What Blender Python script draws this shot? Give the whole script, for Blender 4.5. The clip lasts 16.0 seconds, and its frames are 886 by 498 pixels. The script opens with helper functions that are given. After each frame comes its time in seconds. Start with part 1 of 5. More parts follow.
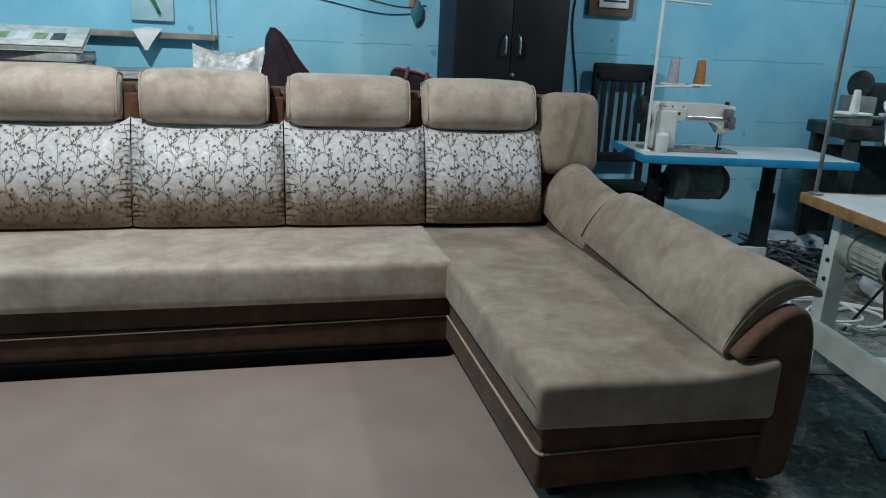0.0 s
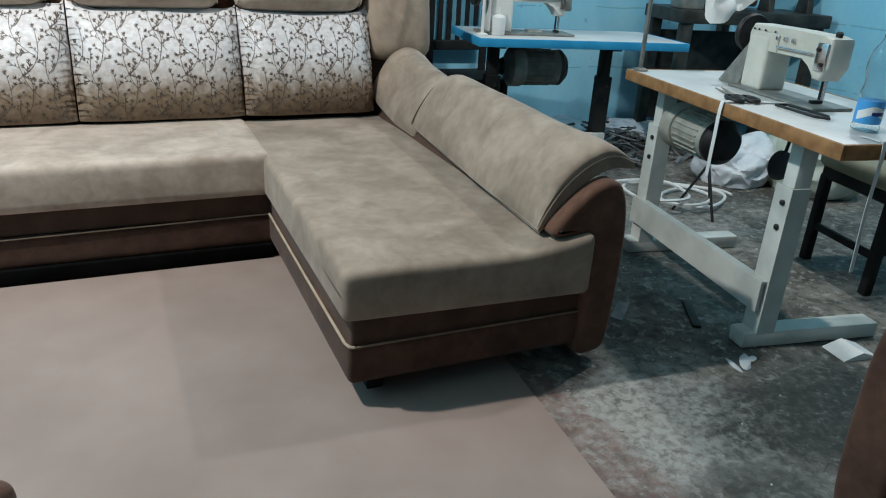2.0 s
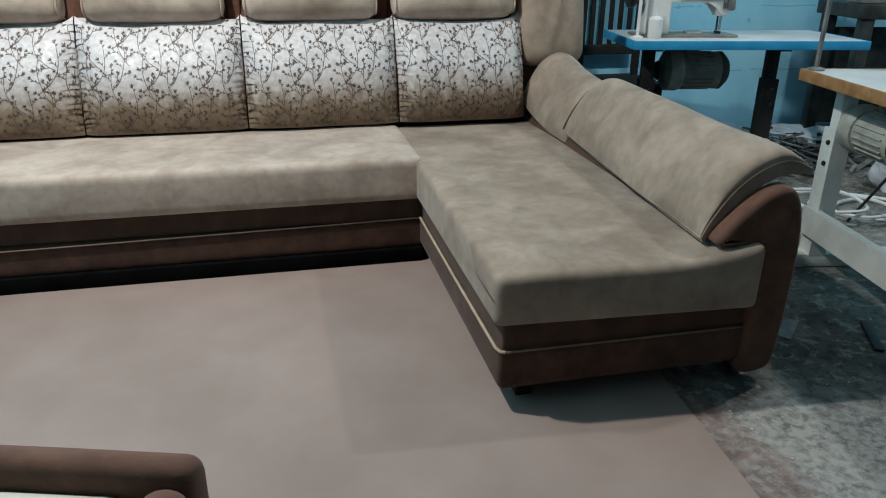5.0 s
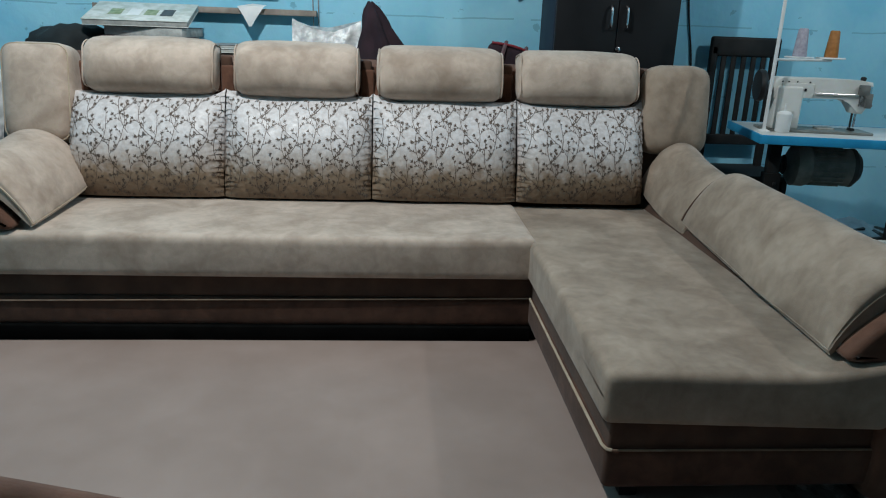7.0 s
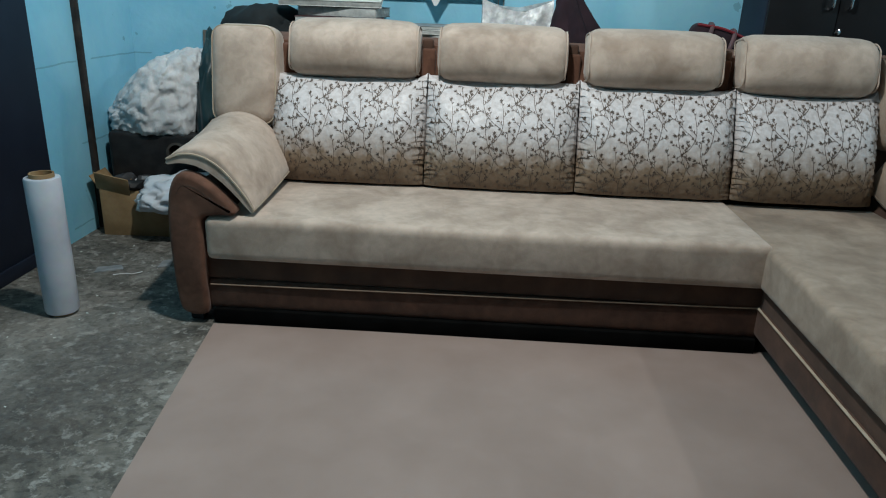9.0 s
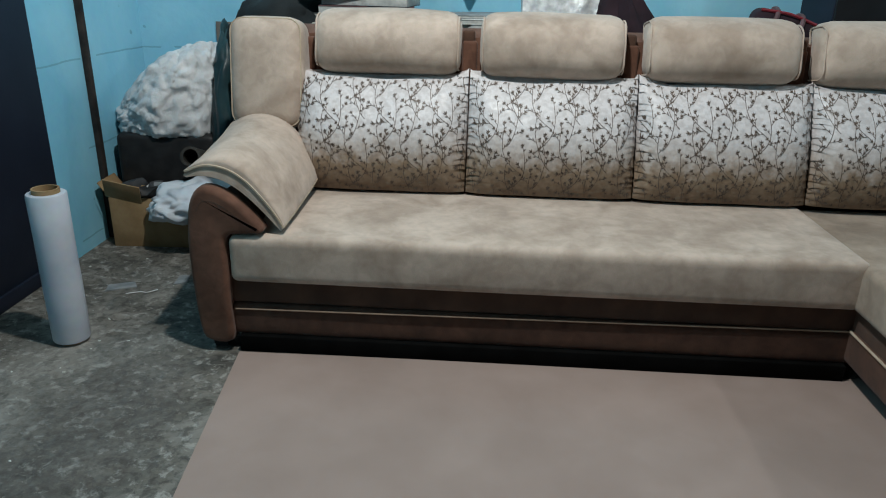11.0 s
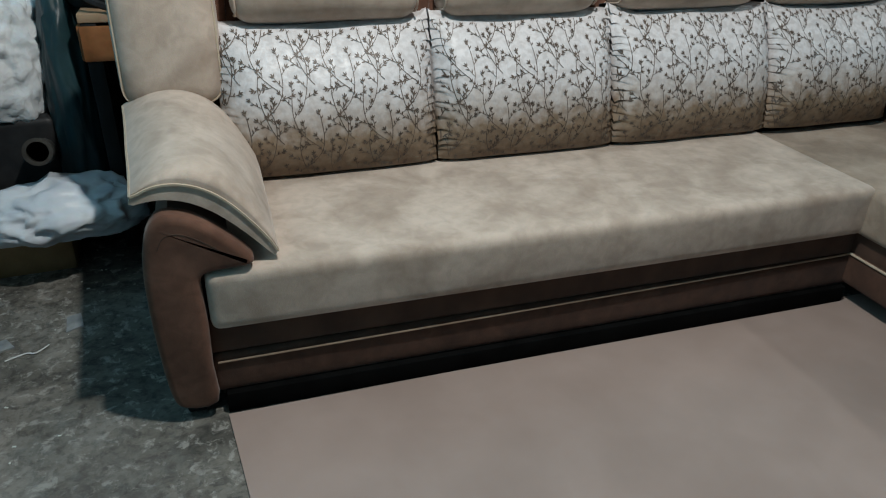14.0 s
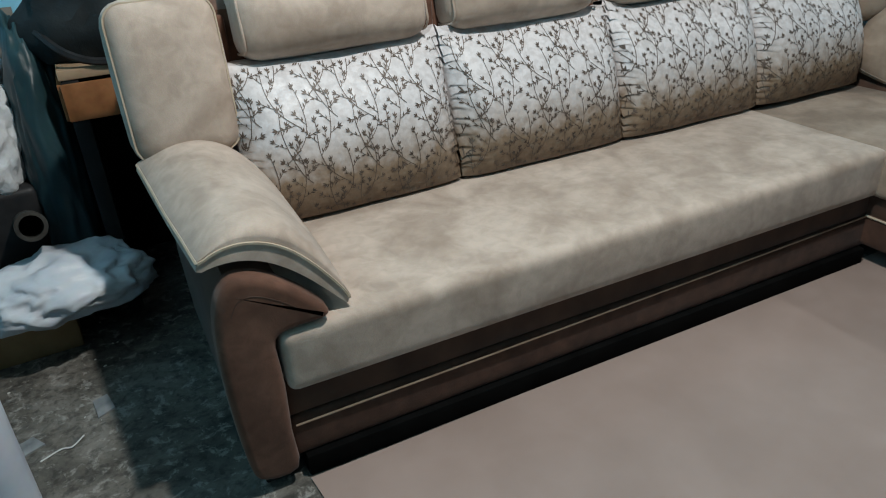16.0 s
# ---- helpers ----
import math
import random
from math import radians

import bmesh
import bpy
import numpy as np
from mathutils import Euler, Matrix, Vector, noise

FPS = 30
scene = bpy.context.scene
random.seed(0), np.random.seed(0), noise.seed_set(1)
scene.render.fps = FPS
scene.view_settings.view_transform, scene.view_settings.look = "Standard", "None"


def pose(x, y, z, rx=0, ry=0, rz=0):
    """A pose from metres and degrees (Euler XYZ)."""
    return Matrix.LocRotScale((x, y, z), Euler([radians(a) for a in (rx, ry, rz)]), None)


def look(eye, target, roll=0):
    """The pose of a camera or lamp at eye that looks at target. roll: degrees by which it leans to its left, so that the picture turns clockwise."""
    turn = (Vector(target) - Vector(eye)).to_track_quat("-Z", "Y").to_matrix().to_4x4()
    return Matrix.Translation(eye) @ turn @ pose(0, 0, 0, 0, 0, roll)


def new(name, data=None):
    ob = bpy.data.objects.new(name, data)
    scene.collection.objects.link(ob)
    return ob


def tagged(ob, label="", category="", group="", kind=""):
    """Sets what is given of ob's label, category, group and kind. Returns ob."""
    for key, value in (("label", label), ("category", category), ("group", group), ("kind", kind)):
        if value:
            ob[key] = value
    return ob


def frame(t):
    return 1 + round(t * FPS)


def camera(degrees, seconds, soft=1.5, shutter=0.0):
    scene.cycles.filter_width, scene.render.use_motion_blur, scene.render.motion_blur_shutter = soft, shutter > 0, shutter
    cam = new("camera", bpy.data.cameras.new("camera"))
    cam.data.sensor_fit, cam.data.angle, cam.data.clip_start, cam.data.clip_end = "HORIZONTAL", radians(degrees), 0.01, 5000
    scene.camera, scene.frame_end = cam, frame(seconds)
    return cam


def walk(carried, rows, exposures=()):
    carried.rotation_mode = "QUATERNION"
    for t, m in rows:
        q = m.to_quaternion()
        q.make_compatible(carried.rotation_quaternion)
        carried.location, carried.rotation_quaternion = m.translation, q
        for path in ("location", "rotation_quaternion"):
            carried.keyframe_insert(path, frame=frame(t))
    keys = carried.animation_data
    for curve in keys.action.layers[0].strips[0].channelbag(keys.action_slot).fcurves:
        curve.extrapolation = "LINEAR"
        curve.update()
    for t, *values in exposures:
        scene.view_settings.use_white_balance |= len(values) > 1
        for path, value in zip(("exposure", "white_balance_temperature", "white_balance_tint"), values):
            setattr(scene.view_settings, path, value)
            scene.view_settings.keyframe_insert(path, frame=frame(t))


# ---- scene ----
cam = camera(63.4, 16.0, 1.1)
PATH = [
    (0, (-0.728, -0.838, 1.293), (-0.258, 1.024, 0.737), 2.8),
    (0.5, (-0.707, -0.84, 1.311), (-0.131, 0.983, 0.726), 3.6),
    (1, (-0.606, -0.801, 1.276), (0.088, 0.97, 0.658), 3.8),
    (1.5, (-0.525, -0.792, 1.252), (0.22, 0.928, 0.555), 3.5),
    (2, (-0.485, -0.774, 1.182), (0.289, 0.899, 0.406), 3.4),
    (2.5, (-0.457, -0.764, 1.128), (0.366, 0.86, 0.299), 4.0),
    (3, (-0.44, -0.752, 1.115), (0.421, 0.839, 0.263), 4.5),
    (3.5, (-0.448, -0.756, 1.117), (0.391, 0.847, 0.265), 4.0),
    (4, (-0.48, -0.756, 1.136), (0.24, 0.91, 0.295), 2.5),
    (4.5, (-0.498, -0.749, 1.149), (0.057, 0.993, 0.337), 1.1),
    (4.7, (-0.511, -0.746, 1.152), (-0.017, 1.023, 0.359), 0.7),
    (6.8, (-0.547, -0.766, 1.234), (-0.38, 1.13, 0.622), 2.1),
    (7, (-0.567, -0.759, 1.219), (-0.42, 1.144, 0.622), 2.1),
    (7.5, (-0.648, -0.743, 1.237), (-0.545, 1.161, 0.634), 2.4),
    (8, (-0.772, -0.733, 1.244), (-0.739, 1.17, 0.629), 2.6),
    (8.5, (-0.91, -0.724, 1.264), (-0.941, 1.169, 0.621), 2.6),
    (9, (-1.058, -0.6, 1.254), (-1.152, 1.279, 0.574), 2.1),
    (9.2, (-1.108, -0.54, 1.252), (-1.218, 1.337, 0.569), 1.8),
    (11.3, (-1.282, -0.267, 1.266), (-1.382, 1.593, 0.538), 1.2),
    (11.5, (-1.343, -0.233, 1.273), (-1.349, 1.628, 0.541), 1.2),
    (12, (-1.679, -0.071, 1.324), (-1.309, 1.746, 0.576), 1.9),
    (12.5, (-1.804, 0.011, 1.355), (-1.325, 1.795, 0.588), 2.8),
    (13, (-1.789, 0.008, 1.354), (-1.327, 1.78, 0.549), 1.8),
    (13.5, (-1.864, 0.123, 1.328), (-1.369, 1.857, 0.464), 1.2),
    (14, (-1.994, 0.282, 1.314), (-1.439, 1.956, 0.372), 1.4),
    (14.5, (-2.092, 0.285, 1.337), (-1.504, 1.957, 0.41), -0.7),
    (15, (-2.298, 0.313, 1.343), (-1.666, 1.965, 0.41), -2.8),
    (15.5, (-2.309, 0.382, 1.313), (-1.629, 2.009, 0.37), -3.3),
    (16, (-2.302, 0.503, 1.324), (-1.546, 2.106, 0.398), -3.5),
]
walk(cam, [(t, look(eye, target, roll)) for t, eye, target, roll in PATH],
     exposures=[(0, -0.13, 6380, 9), (0.8, 0.03, 6380, 9), (1.5, 0.28, 6500, 10), (2.2, 0.5, 6630, 10), (3.0, 0.66, 6680, 10), (4.0, 0.58, 6680, 10),
                (4.7, 0.38, 6650, 10), (6.8, -0.12, 6420, 9), (9.0, -0.17, 6500, 8), (11.3, -0.10, 6550, 9), (12.5, -0.29, 6560, 9), (14.0, -0.17, 6600, 9), (16.0, -0.05, 6620, 10)])


# ---- world and lamps ----
world = bpy.data.worlds.new("night")
scene.world = world
world.use_nodes = True
world.node_tree.nodes["Background"].inputs[0].default_value = (0.35, 0.42, 0.5, 1)
world.node_tree.nodes["Background"].inputs[1].default_value = 0.005


def bulb(name, at, watts, colour, radius):
    lamp = bpy.data.lights.new(name, "POINT")
    lamp.energy, lamp.color, lamp.shadow_soft_size = watts, colour, radius
    ob = new(name, lamp)
    ob.location = at
    return ob


bulb("ceiling_bulb_main", (-1.36, 1.40, 2.80), 203, (0.95, 0.955, 0.935), 0.05)
bulb("ceiling_bulb_side", (2.38, 1.38, 2.80), 76, (0.95, 0.97, 0.96), 0.06)


# ---- materials ----
def mat(name, c1, c2, rough=0.8, scale=6.0, fine=120.0, bump=0.15, metal=0.0, sheen=0.0, fine_amt=0.25, spec=0.3, detail=4.0, lo=0.35, hi=0.65, warp=0.0, mid=0.0, mid_scale=24.0):
    """Two-scale noise: large mottling from c1 to c2, fine grain in colour and relief."""
    m = bpy.data.materials.new(name)
    m.use_nodes = True
    nt = m.node_tree
    b = nt.nodes["Principled BSDF"]
    co = nt.nodes.new("ShaderNodeTexCoord")
    n1 = nt.nodes.new("ShaderNodeTexNoise")
    n1.inputs["Scale"].default_value, n1.inputs["Detail"].default_value = scale, detail
    nt.links.new(co.outputs["Object"], n1.inputs["Vector"])
    r1 = nt.nodes.new("ShaderNodeValToRGB")
    r1.color_ramp.elements[0].position, r1.color_ramp.elements[0].color = lo, (*c1, 1)
    r1.color_ramp.elements[1].position, r1.color_ramp.elements[1].color = hi, (*c2, 1)
    nt.links.new(n1.outputs["Fac"], r1.inputs["Fac"])
    n2 = nt.nodes.new("ShaderNodeTexNoise")
    n2.inputs["Scale"].default_value, n2.inputs["Detail"].default_value = fine, 3
    nt.links.new(co.outputs["Object"], n2.inputs["Vector"])
    mx = nt.nodes.new("ShaderNodeMix")
    mx.data_type, mx.blend_type = "RGBA", "OVERLAY"
    mx.inputs[0].default_value = fine_amt
    nt.links.new(r1.outputs["Color"], mx.inputs[6])
    nt.links.new(n2.outputs["Color"], mx.inputs[7])
    hs = nt.nodes.new("ShaderNodeHueSaturation")
    hs.inputs["Saturation"].default_value = 1.0
    nt.links.new(mx.outputs[2], hs.inputs["Color"])
    bw = nt.nodes.new("ShaderNodeMix")
    bw.data_type, bw.blend_type = "RGBA", "MIX"
    bw.inputs[0].default_value = 0.6
    nt.links.new(hs.outputs["Color"], bw.inputs[6])
    nt.links.new(r1.outputs["Color"], bw.inputs[7])
    top = bw.outputs[2]
    if mid:
        n3 = nt.nodes.new("ShaderNodeTexNoise")
        n3.inputs["Scale"].default_value, n3.inputs["Detail"].default_value, n3.inputs["Distortion"].default_value = mid_scale, 5, 0.6
        nt.links.new(co.outputs["Object"], n3.inputs["Vector"])
        r3 = nt.nodes.new("ShaderNodeValToRGB")
        r3.color_ramp.elements[0].position, r3.color_ramp.elements[0].color = 0.36, (0.62, 0.60, 0.57, 1)
        r3.color_ramp.elements[1].position, r3.color_ramp.elements[1].color = 0.62, (1.12, 1.12, 1.12, 1)
        nt.links.new(n3.outputs["Fac"], r3.inputs["Fac"])
        mm = nt.nodes.new("ShaderNodeMix")
        mm.data_type, mm.blend_type = "RGBA", "MULTIPLY"
        mm.inputs[0].default_value = mid
        nt.links.new(top, mm.inputs[6])
        nt.links.new(r3.outputs["Color"], mm.inputs[7])
        top = mm.outputs[2]
    nt.links.new(top, b.inputs["Base Color"])
    b.inputs["Roughness"].default_value, b.inputs["Metallic"].default_value = rough, metal
    b.inputs["Specular IOR Level"].default_value = spec
    n1.inputs["Distortion"].default_value = warp
    if sheen:
        b.inputs["Sheen Weight"].default_value, b.inputs["Sheen Roughness"].default_value = sheen, 0.45
    if bump:
        bp = nt.nodes.new("ShaderNodeBump")
        bp.inputs["Strength"].default_value, bp.inputs["Distance"].default_value = bump, 0.004
        nt.links.new(n2.outputs["Fac"], bp.inputs["Height"])
        nt.links.new(bp.outputs["Normal"], b.inputs["Normal"])
    return m


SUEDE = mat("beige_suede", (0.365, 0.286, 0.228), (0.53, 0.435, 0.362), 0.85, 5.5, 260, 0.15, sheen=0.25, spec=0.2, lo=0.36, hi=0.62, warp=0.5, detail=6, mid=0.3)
# same suede, darker: the duller light on the chaise end put into colour
SUEDE_DIM = mat("beige_suede_dimmed", (0.235, 0.178, 0.134), (0.36, 0.285, 0.222), 0.85, 5.5, 260, 0.15, sheen=0.2, spec=0.2, lo=0.36, hi=0.62, warp=0.5, detail=6, mid=0.3)
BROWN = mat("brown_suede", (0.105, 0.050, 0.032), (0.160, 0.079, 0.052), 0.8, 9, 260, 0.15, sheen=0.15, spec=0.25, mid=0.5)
# darker copies of the brown suede, for bases, recessed bands and arm bodies
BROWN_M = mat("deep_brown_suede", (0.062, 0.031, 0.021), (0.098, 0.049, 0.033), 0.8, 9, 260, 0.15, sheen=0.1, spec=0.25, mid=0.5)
BROWN_D = mat("darkest_brown_suede", (0.055, 0.030, 0.021), (0.09, 0.05, 0.034), 0.8, 9, 260, 0.12, sheen=0.1, spec=0.25)
# near-black for the shade painted under the long seat
GAP_SHADE = mat("black_gap_shade", (0.0025, 0.0025, 0.0025), (0.005, 0.005, 0.005), 0.95, 12, 200, 0.1, spec=0.05)
PIPING = mat("beige_piping", (0.42, 0.34, 0.25), (0.5, 0.42, 0.32), 0.7, 20, 300, 0.05)
TAN = mat("tan_piping", (0.20, 0.14, 0.10), (0.27, 0.195, 0.14), 0.7, 20, 300, 0.05)
STITCH = mat("dark_thread", (0.05, 0.035, 0.025), (0.08, 0.055, 0.04), 0.5, 30, 300, 0.0)
RUBBER = mat("black_plastic", (0.012, 0.012, 0.013), (0.022, 0.022, 0.023), 0.5, 20, 200, 0.05)
MAT_RUG = mat("brown_mat", (0.295, 0.224, 0.194), (0.355, 0.275, 0.242), 0.62, 2.2, 350, 0.06, spec=0.25, fine_amt=0.12, mid=0.12, mid_scale=5)
BLUE = mat("blue_paint", (0.21, 0.535, 0.71), (0.315, 0.645, 0.79), 0.5, 2.2, 30, 0.5, spec=0.3, fine_amt=0.2, detail=7, warp=0.4)
DARK_STEEL = mat("black_enamel", (0.007, 0.008, 0.009), (0.013, 0.014, 0.016), 0.45, 3, 80, 0.05, spec=0.2)
NAVY = mat("navy_enamel", (0.006, 0.010, 0.022), (0.012, 0.018, 0.034), 0.6, 3, 80, 0.05)
CHROME = mat("bright_steel", (0.6, 0.6, 0.62), (0.75, 0.75, 0.76), 0.22, 20, 200, 0.0, metal=1.0)
WOOD = mat("orange_brown_wood", (0.20, 0.075, 0.025), (0.32, 0.13, 0.05), 0.5, 14, 60, 0.1)
WHITE_TOP = mat("white_laminate", (0.52, 0.54, 0.54), (0.66, 0.67, 0.66), 0.35, 5, 90, 0.03)
BLUE_EDGE = mat("blue_edge_band", (0.02, 0.25, 0.48), (0.03, 0.31, 0.56), 0.45, 8, 90, 0.03)
WOOD_EDGE = mat("worn_wood_edge", (0.22, 0.11, 0.045), (0.36, 0.19, 0.08), 0.6, 22, 80, 0.1)
CREAM = mat("cream_enamel", (0.50, 0.50, 0.44), (0.62, 0.61, 0.55), 0.4, 6, 60, 0.06)
GREY_PAINT = mat("pale_grey_paint", (0.50, 0.52, 0.49), (0.66, 0.68, 0.64), 0.5, 7, 60, 0.12, detail=8)
BLACK_LEG = mat("dark_wood_leg", (0.009, 0.010, 0.011), (0.02, 0.02, 0.02), 0.6, 8, 60, 0.1, spec=0.2)
MOTOR = mat("grey_cast_metal", (0.17, 0.18, 0.17), (0.27, 0.28, 0.26), 0.5, 18, 120, 0.1, metal=0.3)
PLASTIC_W = mat("white_poly", (0.56, 0.61, 0.67), (0.72, 0.76, 0.80), 0.36, 9, 40, 0.2)
FOAM = mat("white_fibre_fill", (0.56, 0.60, 0.62), (0.70, 0.72, 0.73), 0.95, 14, 70, 0.8)
CARD = mat("cardboard", (0.24, 0.155, 0.075), (0.36, 0.245, 0.13), 0.8, 9, 90, 0.1)
PAPER = mat("white_paper", (0.66, 0.68, 0.68), (0.78, 0.78, 0.77), 0.7, 12, 90, 0.03)


def courses(m, pitch, phase):
    """Broken grooves along the block courses of a painted wall, and scuffed spots."""
    nt = m.node_tree
    b = nt.nodes["Principled BSDF"]
    old = b.inputs["Base Color"].links[0].from_socket
    co = nt.nodes.new("ShaderNodeTexCoord")
    sep = nt.nodes.new("ShaderNodeSeparateXYZ")
    nt.links.new(co.outputs["Object"], sep.inputs["Vector"])

    def math_node(op, a, v=None):
        n = nt.nodes.new("ShaderNodeMath")
        n.operation = op
        nt.links.new(a, n.inputs[0])
        if isinstance(v, (int, float)):
            n.inputs[1].default_value = v
        elif v is not None:
            nt.links.new(v, n.inputs[1])
        return n.outputs[0]

    wob = nt.nodes.new("ShaderNodeTexNoise")
    wob.inputs["Scale"].default_value, wob.inputs["Detail"].default_value = 3.5, 5
    nt.links.new(co.outputs["Object"], wob.inputs["Vector"])
    z = math_node("ADD", sep.outputs["Z"], math_node("MULTIPLY", wob.outputs["Fac"], 0.03))
    d = math_node("ABSOLUTE", math_node("SUBTRACT", math_node("PINGPONG", math_node("SUBTRACT", z, phase), pitch / 2), 0.0))
    line = math_node("LESS_THAN", d, 0.0038)
    gate = nt.nodes.new("ShaderNodeTexNoise")
    gate.inputs["Scale"].default_value, gate.inputs["Detail"].default_value = 5, 3
    nt.links.new(co.outputs["Object"], gate.inputs["Vector"])
    on_line = math_node("MULTIPLY", line, math_node("GREATER_THAN", gate.outputs["Fac"], 0.46))
    spot = nt.nodes.new("ShaderNodeTexNoise")
    spot.inputs["Scale"].default_value, spot.inputs["Detail"].default_value = 11, 8
    nt.links.new(co.outputs["Object"], spot.inputs["Vector"])
    scuff = math_node("GREATER_THAN", spot.outputs["Fac"], 0.70)
    both = math_node("MULTIPLY", math_node("MAXIMUM", on_line, scuff), 0.42)
    mx = nt.nodes.new("ShaderNodeMix")
    mx.data_type = "RGBA"
    mx.inputs[7].default_value = (0.07, 0.20, 0.27, 1)
    nt.links.new(both, mx.inputs[0])
    nt.links.new(old, mx.inputs[6])
    nt.links.new(mx.outputs[2], b.inputs["Base Color"])


courses(BLUE, 0.40, 0.075)


def satin():
    """Silvery satin that turns to bronze towards the hem, with a mottled border."""
    m = bpy.data.materials.new("silver_bronze_satin")
    m.use_nodes = True
    nt = m.node_tree
    b = nt.nodes["Principled BSDF"]
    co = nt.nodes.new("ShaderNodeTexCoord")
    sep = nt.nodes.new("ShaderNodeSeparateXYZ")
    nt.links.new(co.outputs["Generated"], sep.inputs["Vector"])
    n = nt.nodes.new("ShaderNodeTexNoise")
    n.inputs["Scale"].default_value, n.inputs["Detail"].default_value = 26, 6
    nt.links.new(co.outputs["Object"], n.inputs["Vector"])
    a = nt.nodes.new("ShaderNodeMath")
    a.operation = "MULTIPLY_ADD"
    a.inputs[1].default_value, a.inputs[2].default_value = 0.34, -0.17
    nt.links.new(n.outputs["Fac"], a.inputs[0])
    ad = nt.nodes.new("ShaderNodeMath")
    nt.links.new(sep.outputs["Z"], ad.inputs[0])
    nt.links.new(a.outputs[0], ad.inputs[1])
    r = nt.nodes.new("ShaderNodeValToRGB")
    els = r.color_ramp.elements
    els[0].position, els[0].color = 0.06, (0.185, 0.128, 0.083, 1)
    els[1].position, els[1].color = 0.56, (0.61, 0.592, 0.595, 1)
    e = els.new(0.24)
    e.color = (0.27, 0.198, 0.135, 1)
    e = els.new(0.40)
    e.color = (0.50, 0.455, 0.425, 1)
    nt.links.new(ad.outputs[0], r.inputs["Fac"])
    weave = nt.nodes.new("ShaderNodeTexNoise")
    weave.inputs["Scale"].default_value, weave.inputs["Detail"].default_value = 48, 4
    nt.links.new(co.outputs["Object"], weave.inputs["Vector"])
    wr = nt.nodes.new("ShaderNodeValToRGB")
    wr.color_ramp.elements[0].position, wr.color_ramp.elements[0].color = 0.40, (0.62, 0.59, 0.57, 1)
    wr.color_ramp.elements[1].position, wr.color_ramp.elements[1].color = 0.58, (1, 1, 1, 1)
    nt.links.new(weave.outputs["Fac"], wr.inputs["Fac"])
    wm = nt.nodes.new("ShaderNodeMix")
    wm.data_type, wm.blend_type = "RGBA", "MULTIPLY"
    wm.inputs[0].default_value = 0.4
    nt.links.new(r.outputs["Color"], wm.inputs[6])
    nt.links.new(wr.outputs["Color"], wm.inputs[7])
    nt.links.new(wm.outputs[2], b.inputs["Base Color"])
    b.inputs["Specular IOR Level"].default_value = 0.55
    sheen = nt.nodes.new("ShaderNodeTexNoise")
    sheen.inputs["Scale"].default_value, sheen.inputs["Detail"].default_value = 55, 5
    nt.links.new(co.outputs["Object"], sheen.inputs["Vector"])
    gl = nt.nodes.new("ShaderNodeMapRange")
    gl.inputs["From Min"].default_value, gl.inputs["From Max"].default_value = 0.35, 0.65
    gl.inputs["To Min"].default_value, gl.inputs["To Max"].default_value = 0.4, 0.62
    nt.links.new(sheen.outputs["Fac"], gl.inputs["Value"])
    nt.links.new(gl.outputs["Result"], b.inputs["Roughness"])
    w = nt.nodes.new("ShaderNodeTexNoise")
    w.inputs["Scale"].default_value = 400
    nt.links.new(co.outputs["Object"], w.inputs["Vector"])
    bp = nt.nodes.new("ShaderNodeBump")
    bp.inputs["Strength"].default_value, bp.inputs["Distance"].default_value = 0.1, 0.002
    nt.links.new(w.outputs["Fac"], bp.inputs["Height"])
    rum = nt.nodes.new("ShaderNodeTexNoise")
    rum.inputs["Scale"].default_value, rum.inputs["Detail"].default_value = 16, 4
    nt.links.new(co.outputs["Object"], rum.inputs["Vector"])
    b2 = nt.nodes.new("ShaderNodeBump")
    b2.inputs["Strength"].default_value, b2.inputs["Distance"].default_value = 0.35, 0.012
    nt.links.new(rum.outputs["Fac"], b2.inputs["Height"])
    nt.links.new(bp.outputs["Normal"], b2.inputs["Normal"])
    nt.links.new(b2.outputs["Normal"], b.inputs["Normal"])
    return m


